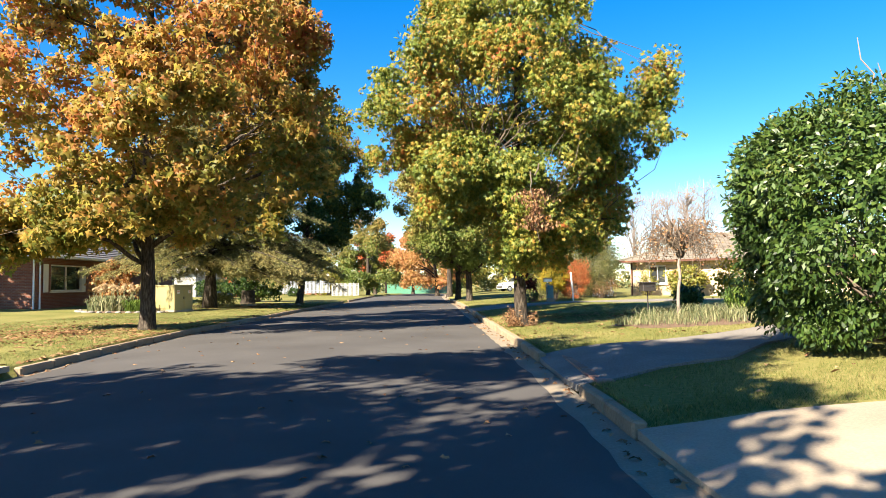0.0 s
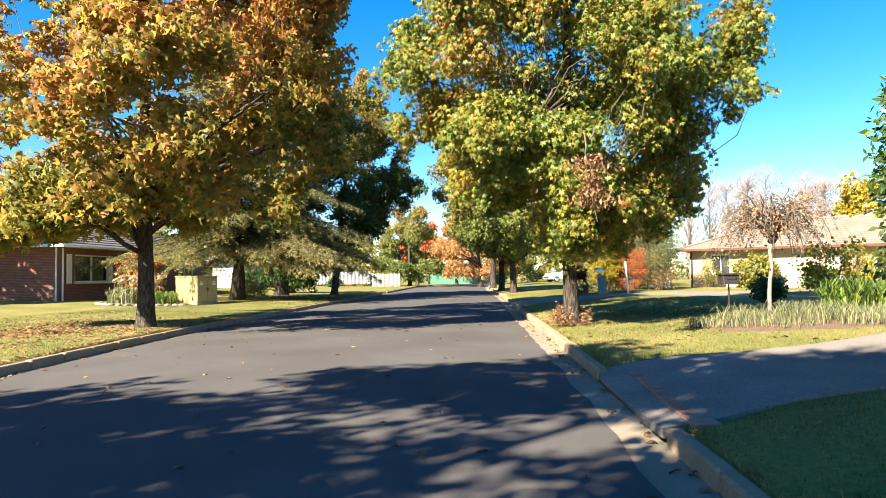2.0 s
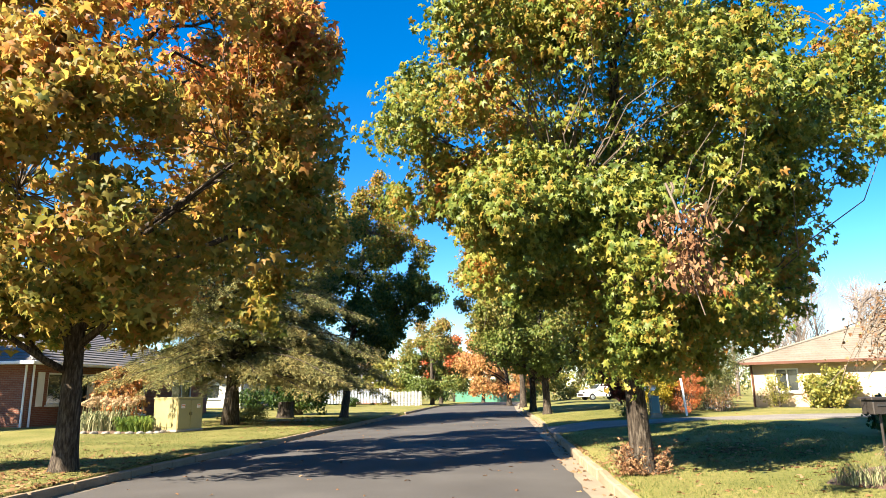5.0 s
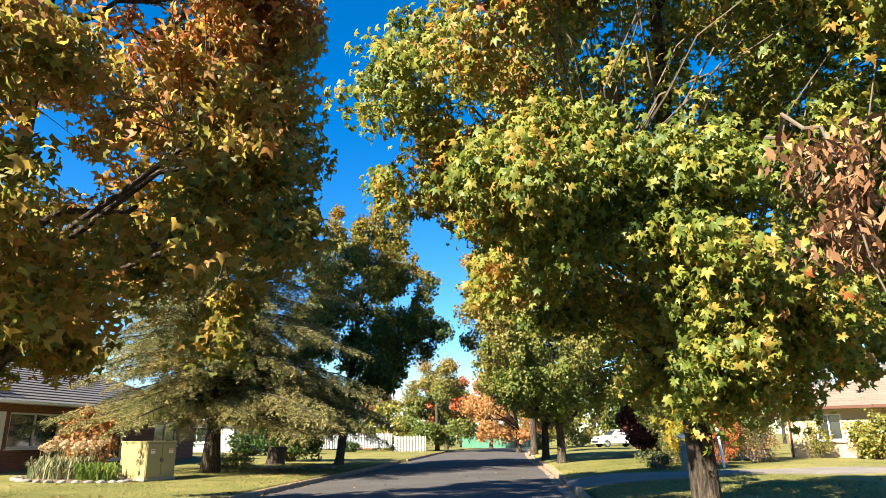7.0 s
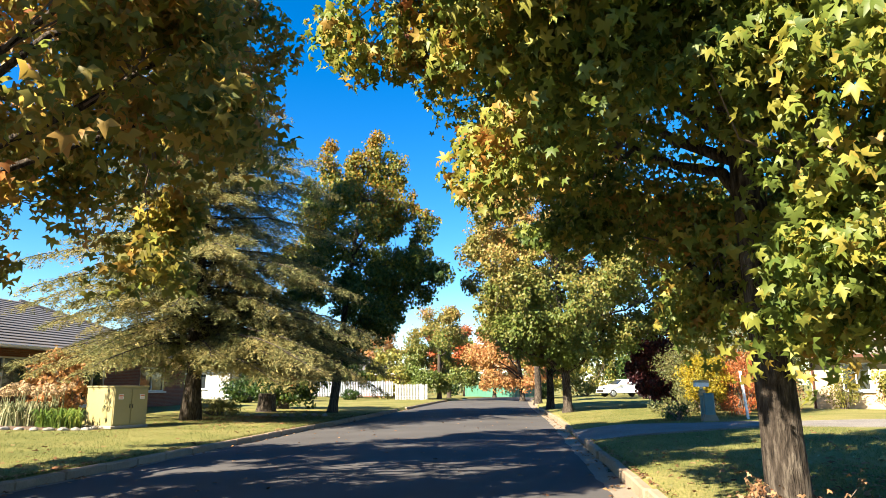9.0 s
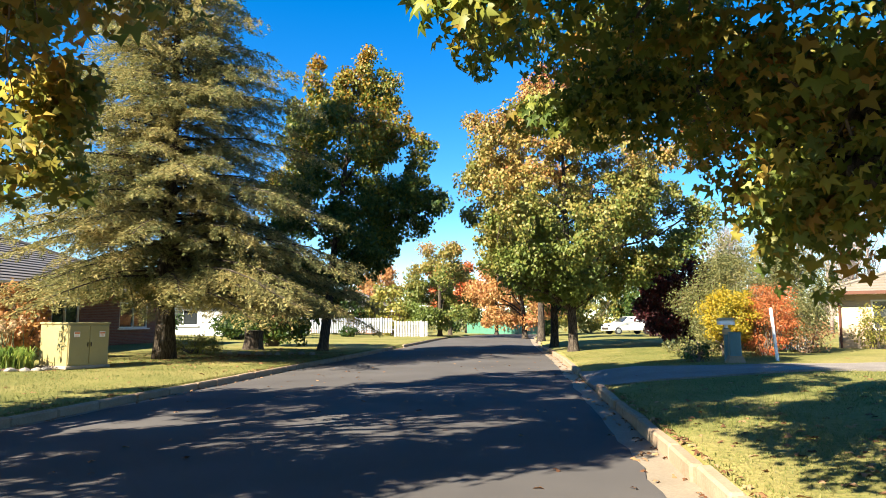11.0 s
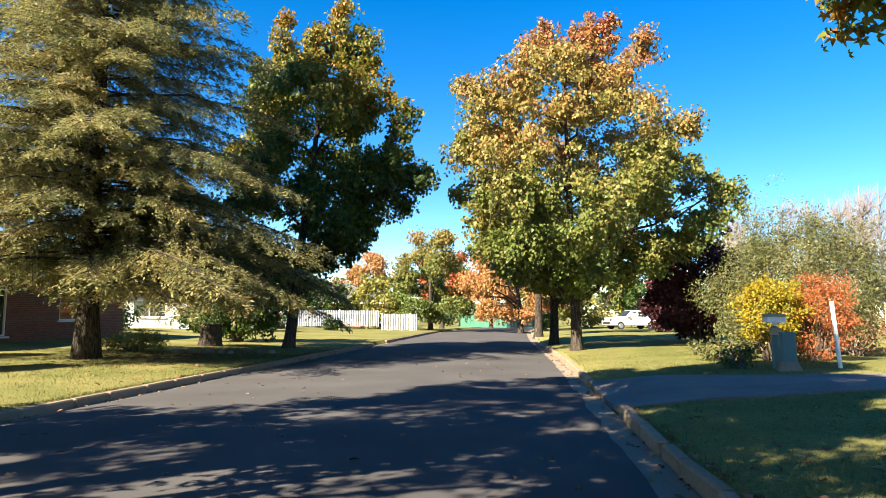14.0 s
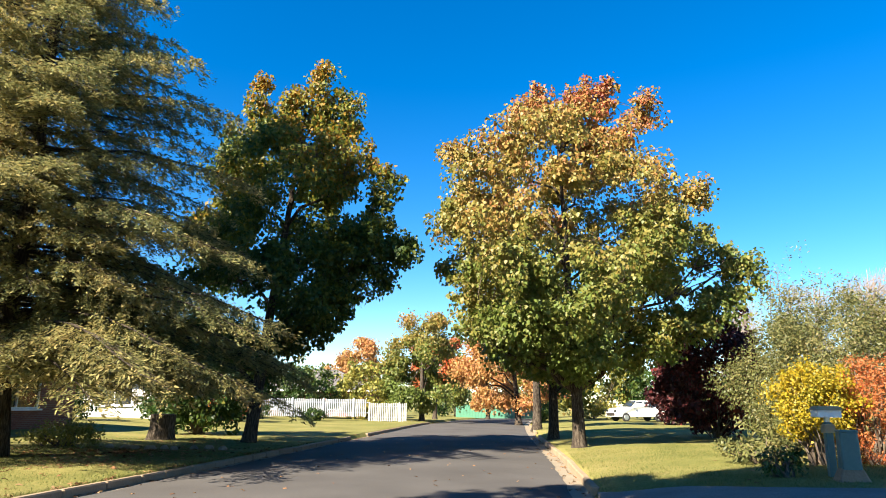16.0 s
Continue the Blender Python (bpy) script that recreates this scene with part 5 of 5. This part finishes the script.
# ---- garden beds ----
def strap_clump(g, n, rx, ry, h, width=0.03, lean=0.5):
    """Long arching leaves growing from a patch: vertices and quads."""
    th, r = g.uniform(0, 6.28, n), np.sqrt(g.random(n))
    base = np.stack([r * np.cos(th) * rx, r * np.sin(th) * ry, 0 * r], 1)
    az = g.uniform(0, 6.28, n)
    d = np.stack([np.cos(az), np.sin(az), 0 * az], 1)
    s = np.stack([-np.sin(az), np.cos(az), 0 * az], 1) * width * 0.5
    hh = h * g.uniform(0.35, 1.1, n)[:, None]
    up = np.array([0, 0, 1.0])
    p1 = base + up * hh * 0.55 + d * hh * 0.12 * lean
    p2 = base + up * hh * 0.95 + d * hh * 0.45 * lean
    p3 = base + up * hh * (0.95 - 0.3 * lean) + d * hh * 0.85 * lean
    v = np.stack([base - s, base + s, p1 - s, p1 + s, p2 - s * 0.8, p2 + s * 0.8, p3 - s * 0.15, p3 + s * 0.15], 1).reshape(-1, 3)
    f = (np.array([(0, 1, 3, 2), (2, 3, 5, 4), (4, 5, 7, 6)])[None] + (np.arange(n) * 8)[:, None, None]).reshape(-1, 4)
    return v, f


def strap_plant(label, x, y, n, rx, ry, h, leaf, seed, width=0.03, lean=0.6):
    g = np.random.default_rng(seed)
    t = thing("strap_leaf_plant", x, y, gz(x, y) + 0.02, label, "plant", "garden plants")
    v, f = strap_clump(g, n, rx, ry, h, width, lean)
    link_mesh("leaves", v, f, leaf, t)["kind"] = "stuff"
    return t


def bed(label, x, y, rx, ry, seed):
    """A low mound of bare soil."""
    g = np.random.default_rng(seed)
    n, k = 8, 26
    v, f = [(x, y, gz(x, y) + 0.09)], []
    for i in range(1, n + 1):
        for j in range(k):
            a = j * 2 * math.pi / k
            q = i / n * (1 + 0.08 * math.sin(3 * a + seed) + 0.05 * math.sin(7 * a))
            px, py = x + rx * q * math.cos(a), y + ry * q * math.sin(a)
            v.append((px, py, gz(px, py) + (0.09 * (1 - (i / n) ** 3) + g.normal(0, 0.012) if i < n else -0.03)))
    f += [(0, 1 + j, 1 + (j + 1) % k) for j in range(k)]
    for i in range(n - 1):
        a, b = 1 + i * k, 1 + (i + 1) * k
        f += [(a + j, b + j, b + (j + 1) % k, a + (j + 1) % k) for j in range(k)]
    return tagged(link_mesh("garden_bed", v, f, M["soil"], smooth=True), label, "garden bed", kind="structure")


bed("bare mulched garden bed round the weeping tree", 6.2, 17.4, 2.6, 1.5, 1)
for i, (px, py, s) in enumerate([(4.2, 17.4, 0.7), (4.8, 16.9, 1), (5.3, 16.5, 0.8), (5.8, 16.7, 1.1), (6.3, 16.4, 0.9), (6.7, 16.8, 1.1), (7.3, 16.5, 0.8), (7.8, 16.9, 1), (5.1, 17.6, 0.9), (6.0, 17.4, 0.8), (6.9, 17.5, 0.9), (8.2, 17.5, 0.9), (7.6, 17.8, 0.7)]):
    strap_plant("straw coloured iris clump in the garden bed", px, py, 240, 0.66 * s, 0.48 * s, (0.3 + 0.13 * math.sin(i * 2.3)) * s, M["leaf_straw"], 100 + i, 0.011, 0.95)
for i, (px, py) in enumerate([(8.6, 21.0), (9.4, 21.3), (10.3, 21.6)]):
    strap_plant("bright green agapanthus clump", px, py, 220, 0.5, 0.45, 0.75, M["leaf_strap"], 120 + i, 0.04, 0.8)
shrub("shrub", "yellowing rose bush behind the garden bed", "shrub", 9.6, 23.2, 0.8, 0.7, 1.9, M["leaf_yellow"], 130, 50, 40, 0.08, 2, 0.28)
shrub("shrub", "dark green rounded bush on the lawn", "shrub", 8.3, 24.6, 0.42, 0.42, 0.75, M["leaf_hedge"], 131, 40, 60, 0.08, 2, 0.2)

# weeping standard: bare bent stems from a knuckle on a pale trunk
g = np.random.default_rng(17)
wt = thing("weeping_tree", 5.5, 17.9, gz(5.5, 17.9) + 0.02, "pollarded weeping tree with bare arching twigs and few leaves", "tree")
Geo().tube(wavy((0, 0, -0.1), (0.12, 0, 1.6), g, 7, 0.03), np.linspace(0.045, 0.034, 7), 9).make("trunk", M["twig_pale"], wt, smooth=True)
Geo().tube([(0.1, 0, 1.5), (0.12, 0, 1.62), (0.13, 0.02, 1.75)], [0.07, 0.12, 0.05], 9).make("knuckle", M["bark"], wt, smooth=True)
tw, lp = Geo(), []
for i in range(110):
    az, ln = g.uniform(0, 6.28), g.uniform(0.5, 1.35)
    s = np.linspace(0, 1, 7)
    p = np.stack([0.12 + ln * s * math.cos(az), ln * s * math.sin(az), 1.65 + g.uniform(0.3, 0.9) * np.sin(s * 2.2) - g.uniform(0.2, 0.9) * s ** 3], 1)
    p[1:] += g.normal(0, 0.05, (6, 3))
    tw.tube(p, np.linspace(0.02, 0.004, 7), 4, False)
    for _ in range(3):
        q = p[g.integers(2, 7)]
        tw.tube(np.stack([q, q + g.normal(0, 0.14, 3) + [0, 0, -0.1]]), [0.008, 0.003], 3, False)
    lp += list(np.repeat(p[3:], 3, 0) + g.normal(0, 0.08, (12, 3)))
tw.make("twig_growth", M["twig"], wt)["kind"] = "stuff"
lp = np.array(lp)
v, f = leaf_cloud(g, lp, g.normal(0, 1, lp.shape), g.normal(0, 0.5, lp.shape) + [0, 0, -1], g.uniform(0.03, 0.065, len(lp)), 2)
link_mesh("leaves", v, f, M["leaf_dry"], wt)["kind"] = "stuff"

# flower bed by the kiosk
bed("stone-edged flower bed on the lawn", -15.4, 33.2, 1.9, 1.1, 2)
strap_plant("yellow-green leafy base of the dried flower clump", -15.9, 33.1, 500, 1.0, 0.6, 0.75, M["leaf_straw"], 140, 0.04, 0.5)
strap_plant("green strap leaves beside the kiosk", -14.5, 33.1, 320, 0.7, 0.5, 0.6, M["leaf_strap"], 141, 0.045, 0.8)
fl = thing("dried_flowers", -15.5, 33.3, gz(-15.5, 33.3), "dried pink-brown flower heads on tall stalks", "plant")
for i in range(44):
    a, r = g.uniform(0, 6.28), math.sqrt(g.random())
    b = np.array([1.35 * r * math.cos(a), 0.55 * r * math.sin(a), 0.0])
    tp = b + np.array([g.normal(0, 0.12), g.normal(0, 0.1), g.uniform(1.0, 1.3)])
    Geo().tube(wavy(b, tp, g, 4, 0.03), [0.012, 0.011, 0.01, 0.008], 5).make("stalk", M["leaf_straw"], fl)
    n = 80
    d = g.normal(0, 1, (n, 3))
    d /= np.linalg.norm(d, axis=1)[:, None]
    v, f = leaf_cloud(g, tp + d * 0.095, d, g.normal(0, 1, (n, 3)), g.uniform(0.05, 0.09, n), 1)
    link_mesh("flower_head", v, f, M["flower"], fl)
for i in range(15):
    a = math.pi + i * math.pi / 14
    px, py = -15.4 + 1.95 * math.cos(a), 33.2 + 1.2 * math.sin(a)
    st = thing("edging_stone", px, py, gz(px, py) - 0.02, "rough grey garden edging stone", "stone", "edging stones", rz=g.uniform(0, 180))
    bm = bmesh.new()
    bmesh.ops.create_icosphere(bm, subdivisions=2, radius=1)
    for vv in bm.verts:
        vv.co = Vector((vv.co.x * 0.17, vv.co.y * 0.12, vv.co.z * 0.08 + 0.04)) * (1 + 0.18 * noise.noise(vv.co * 1.7 + Vector((i * 3.1, 0, 0))))
    me = bpy.data.meshes.new("stone_body")
    bm.to_mesh(me)
    bm.free()
    me.materials.append(M["stone"])
    o = new("stone_body", me)
    o.parent = st
for i in range(9):
    px, py = -12.4 + i * 0.42 + g.normal(0, 0.1), 42.6 + g.normal(0, 0.12)
    st = thing("edging_stone", px, py, gz(px, py) - 0.02, "mossy low garden stone under the cedar", "stone", "edging stones")
    Geo().box(0, 0, 0.06, g.uniform(0.25, 0.4), 0.2, 0.15, g.uniform(0, 1), 0.05, 0.8).make("stone_body", M["stone"], st)

sp = thing("tree_stump", -13.3, 46.9, gz(-13.3, 46.9) - 0.04, "sawn dark tree stump on the shaded lawn", "stump")
Geo().tube([(0, 0, 0), (0, 0, 0.15), (0.02, 0, 0.5), (0.03, 0, 0.95)], [0.58, 0.5, 0.44, 0.45], 14).make("bole", M["bark"], sp, smooth=False)
Geo().tube([(0.03, 0, 0.95), (0.03, 0, 0.965)], [0.4, 0.39], 14).make("cut_face", M["twig"], sp, "weathered sawn face")

# suckers and a dead spray on the near street tree
sk = thing("suckers", 1.9, 19.8, gz(1.9, 19.8), "brown and green sucker shoots round the trunk foot", "plant")
st, lp = Geo(), []
for i in range(46):
    a = g.uniform(0, 6.28)
    e = np.array([math.cos(a) * g.uniform(0.3, 0.6), math.sin(a) * g.uniform(0.3, 0.5), g.uniform(0.12, 0.5)])
    p = wavy((0.2 * math.cos(a), 0.2 * math.sin(a), 0), e, g, 5, 0.12)
    st.tube(p, np.linspace(0.009, 0.003, 5), 4, False)
    lp += list(np.repeat(p[1:], 7, 0) + g.normal(0, 0.05, (28, 3)))
st.make("shoots", M["twig"], sk)
lp = np.array(lp)
lp[:, 2] = np.maximum(lp[:, 2], 0.04)
v, f = leaf_cloud(g, lp, g.normal(0, 0.7, lp.shape) + [0, 0, 0.6], g.normal(0, 0.5, lp.shape) + [0, 0, -0.6], g.uniform(0.03, 0.055, len(lp)), 3)
link_mesh("leaves", v, f, M["leaf_dry"], sk)["kind"] = "stuff"
ds = thing("dead_branch", 1.4, 14.9, 2.5, "snapped hanging branch with withered brown leaves", "branch")
st = Geo()
st.tube(wavy((0.6, 2.0, 1.6), (0.1, 0, 0.75), g, 6, 0.05), np.linspace(0.018, 0.011, 6), 6)
st.tube(wavy((0.1, 0, 0.75), (0.25, -0.1, -0.35), g, 6, 0.06), np.linspace(0.011, 0.005, 6), 5)
st.make("stem", M["twig"], ds)
n = 800
k = g.random(n)
lp = np.stack([0.12 + 0.12 * k + g.normal(0, 0.13, n) * (1 + 0.5 * np.sin(k * 9)), g.normal(0, 0.13, n), 0.72 - 0.8 * k], 1)
v, f = leaf_cloud(g, lp, g.normal(0, 1, lp.shape), g.normal(0, 0.35, lp.shape) + [0, 0, -1], g.uniform(0.06, 0.11, n), 1)
link_mesh("leaves", v, f, M["leaf_dry"], ds)["kind"] = "stuff"

# ---- parked car ----
def car(x, y, rz):
    c = thing("car", x, y, gz(x, y), "white parked station wagon under the trees", "car", rz=rz)
    prof = [(-2.2, 0.35), (-2.25, 0.75), (-2.1, 1.05), (-1.95, 1.5), (-1.5, 1.62), (0.2, 1.6), (0.85, 1.1), (1.9, 0.98), (2.2, 0.75), (2.25, 0.35)]
    v, f = [], []
    n = len(prof)
    for i, (px, pz) in enumerate(prof):
        hw = 0.9 if pz < 1.15 else 0.68
        v += [(px, -hw, pz), (px, hw, pz)]
    f += [(2 * i, 2 * i + 2, 2 * i + 3, 2 * i + 1) for i in range(n - 1)] + [tuple(range(0, 2 * n, 2))[::-1], tuple(range(1, 2 * n, 2)), (1, 2 * n - 1, 2 * n - 2, 0)]
    b = link_mesh("body", v, f, M["car_white"], c)
    bv = b.modifiers.new("soft_edges", "BEVEL")
    bv.width, bv.segments, bv.limit_method = 0.06, 2, "ANGLE"
    for q in (-1, 1):
        for px, w in ((-1.45, 0.7), (-0.6, 0.8), (0.2, 0.6)):
            z = 1.33
            Geo().add([(px - w / 2, q * 0.845, 1.15), (px + w / 2, q * 0.845, 1.15), (px + w / 2 - 0.08, q * 0.735, 1.5), (px - w / 2, q * 0.735, 1.5)], [(0, 1, 2, 3)]).make("side_window", M["glass"], c)
        for px in (-1.4, 1.4):
            wh = Geo().tube([(px, q * 0.72, 0.33), (px, q * 0.78, 0.33), (px, q * 0.9, 0.33), (px, q * 0.93, 0.33)], [0.3, 0.33, 0.33, 0.3], 18).make("wheel", M["rubber"], c)
            Geo().tube([(px, q * 0.925, 0.33), (px, q * 0.945, 0.33)], [0.21, 0.19], 12).make("rim", M["chrome"], wh)
        Geo().box(2.2, q * 0.62, 0.8, 0.1, 0.32, 0.14, 0, 0.02).make("headlight", M["glass"], c)
        Geo().box(-2.16, q * 0.72, 0.95, 0.1, 0.18, 0.3, 0, 0.02).make("tail_light", M["lamp_red"], c)
        Geo().box(0.75, q * 0.98, 1.12, 0.12, 0.16, 0.12, 0, 0.03).make("mirror", M["car_white"], c)
    Geo().add([(0.32, -0.62, 1.55), (0.32, 0.62, 1.55), (0.86, 0.78, 1.13), (0.86, -0.78, 1.13)], [(0, 1, 2, 3)]).make("windscreen", M["glass"], c).location = (0.03, 0, 0.015)
    Geo().box(2.27, 0, 0.55, 0.06, 1.3, 0.2, 0, 0.02).make("grille", M["dark_metal"], c)
    Geo().box(-2.27, 0, 0.75, 0.02, 0.4, 0.11, 0, 0.004).make("number_plate", M["white"], c)
    return c


car(9.0, 78.0, -160)

# ---- grass blades and fallen leaves ----
g = np.random.default_rng(99)


def on_drive(x, y):
    a = (y > 2.9) & (y < 8.0) & (x > 1)
    lo, hi = np.interp(x, [1.3, 4.2, 5, 9.5, 16], [10.3, 11.2, 12.6, 14.4, 16]), np.interp(x, [1.3, 4, 5.7, 9.5, 16], [13.6, 14.1, 14.7, 17, 18.6])
    b = (x > 1) & (y > lo - 0.05) & (y < hi + 0.05)
    lo, hi = np.interp(x, [1.2, 4, 9, 18], [31.2, 31.3, 32, 33]), np.interp(x, [1.2, 3, 5, 9, 18], [35.6, 34.9, 34.3, 34.8, 35.5])
    c = (x > 1) & (y > lo - 0.05) & (y < hi + 0.05)
    bedded = ((x - 6.2) / 2.5) ** 2 + ((y - 17.4) / 1.45) ** 2 < 1
    apron = (x < -7) & (y > 8.3) & (y < 12.5)
    return a | b | c | bedded | apron


def blades(name, label, x0, x1, y0, y1, n, h, near_left):
    x, y = g.uniform(x0, x1, n), y0 + (y1 - y0) * g.random(n) ** 1.5
    if near_left:
        x = np.minimum(x, x_left(y) - 0.17)
    else:
        x = np.maximum(x, x_right(y) + 0.17)
    ok = ~on_drive(x, y)
    patch = np.sin(x * 1.7 + y * 0.9) + np.sin(y * 2.1 - x * 1.1) + g.normal(0, 0.8, n)
    ok &= patch > -1.2
    x, y = x[ok], y[ok]
    n = len(x)
    b = np.stack([x, y, land(x, y) - 0.01], 1)
    az = g.uniform(0, 6.28, n)
    hh = h * g.uniform(0.5, 1.3, n)
    side = np.stack([np.cos(az), np.sin(az), 0 * az], 1) * 0.006
    ben = np.stack([g.normal(0, 0.5, n), g.normal(0, 0.5, n), np.ones(n)], 1) * hh[:, None]
    v = np.stack([b - side, b + side, b + ben], 1).reshape(-1, 3)
    f = np.arange(n * 3).reshape(-1, 3)
    return tagged(link_mesh(name, v, f, M["blade"]), label, "grass", kind="stuff")


blades("grass", "short lawn grass blades on the verge", 1.3, 7.5, 7.8, 46, 150000, 0.045, False)
blades("grass", "short lawn grass blades on the opposite verge", -15.0, -7.4, 9, 48, 110000, 0.05, True)


def litter(label, xs, ys, zs, size, mat):
    n = len(xs)
    p = np.stack([xs, ys, zs + 0.012], 1)
    v, f = leaf_cloud(g, p, g.normal(0, 0.28, (n, 3)) + [0, 0, 1], g.normal(0, 1, (n, 3)) * [1, 1, 0.15], size * g.uniform(0.6, 1.2, n), 3)
    return tagged(link_mesh("fallen_leaves", v, f, mat), label, "leaves", kind="stuff")


n = 2600
a, r = g.uniform(0, 6.28, n), np.abs(g.normal(0, 4.2, n))
x, y = -10.5 + r * np.cos(a), 19.5 + r * np.sin(a)
x = np.minimum(x, x_left(y) - 0.25)
litter("dry orange leaves scattered over the lawn", x, y, land(x, y), 0.11, M["leaf_dry"])
n = 560
y = g.uniform(4, 60, n)
x = np.where(g.random(n) < 0.5, x_right(y) - np.abs(g.normal(0.05, 0.16, n)), x_left(y) + np.abs(g.normal(0.05, 0.14, n)))
litter("brown leaves drifted along the gutters", x, y, base_z(y) - 0.03, 0.075, M["leaf_dry"])
n = 260
x, y = g.uniform(-6.8, 1.0, n), g.uniform(4, 55, n)
sx = (x - x_left(y) - 0.3) / (x_right(y) - x_left(y) - 0.66)
litter("pale leaves lying on the asphalt", x, y, base_z(y) + 0.06 * (1 - (2 * sx - 1) ** 2) - 0.028, 0.075, M["leaf_dry"])
n = 900
a, r = g.uniform(0, 6.28, n), np.abs(g.normal(0, 3.5, n))
x, y = 4.0 + r * np.cos(a), 22 + 2.2 * r * np.sin(a)
x = np.maximum(x, x_right(y) + 0.2)
litter("yellow and brown leaves on the near verge", x, y, land(x, y), 0.1, M["leaf_dry"])
n = 1100
a, r = g.uniform(0, 6.28, n), np.abs(g.normal(0, 4, n))
x, y = -11 + 0.8 * r * np.cos(a), 41 + 1.3 * r * np.sin(a)
x = np.minimum(x, x_left(y) - 0.2)
litter("brown leaves and needles under the cedar", x, y, land(x, y), 0.11, M["leaf_dry"])
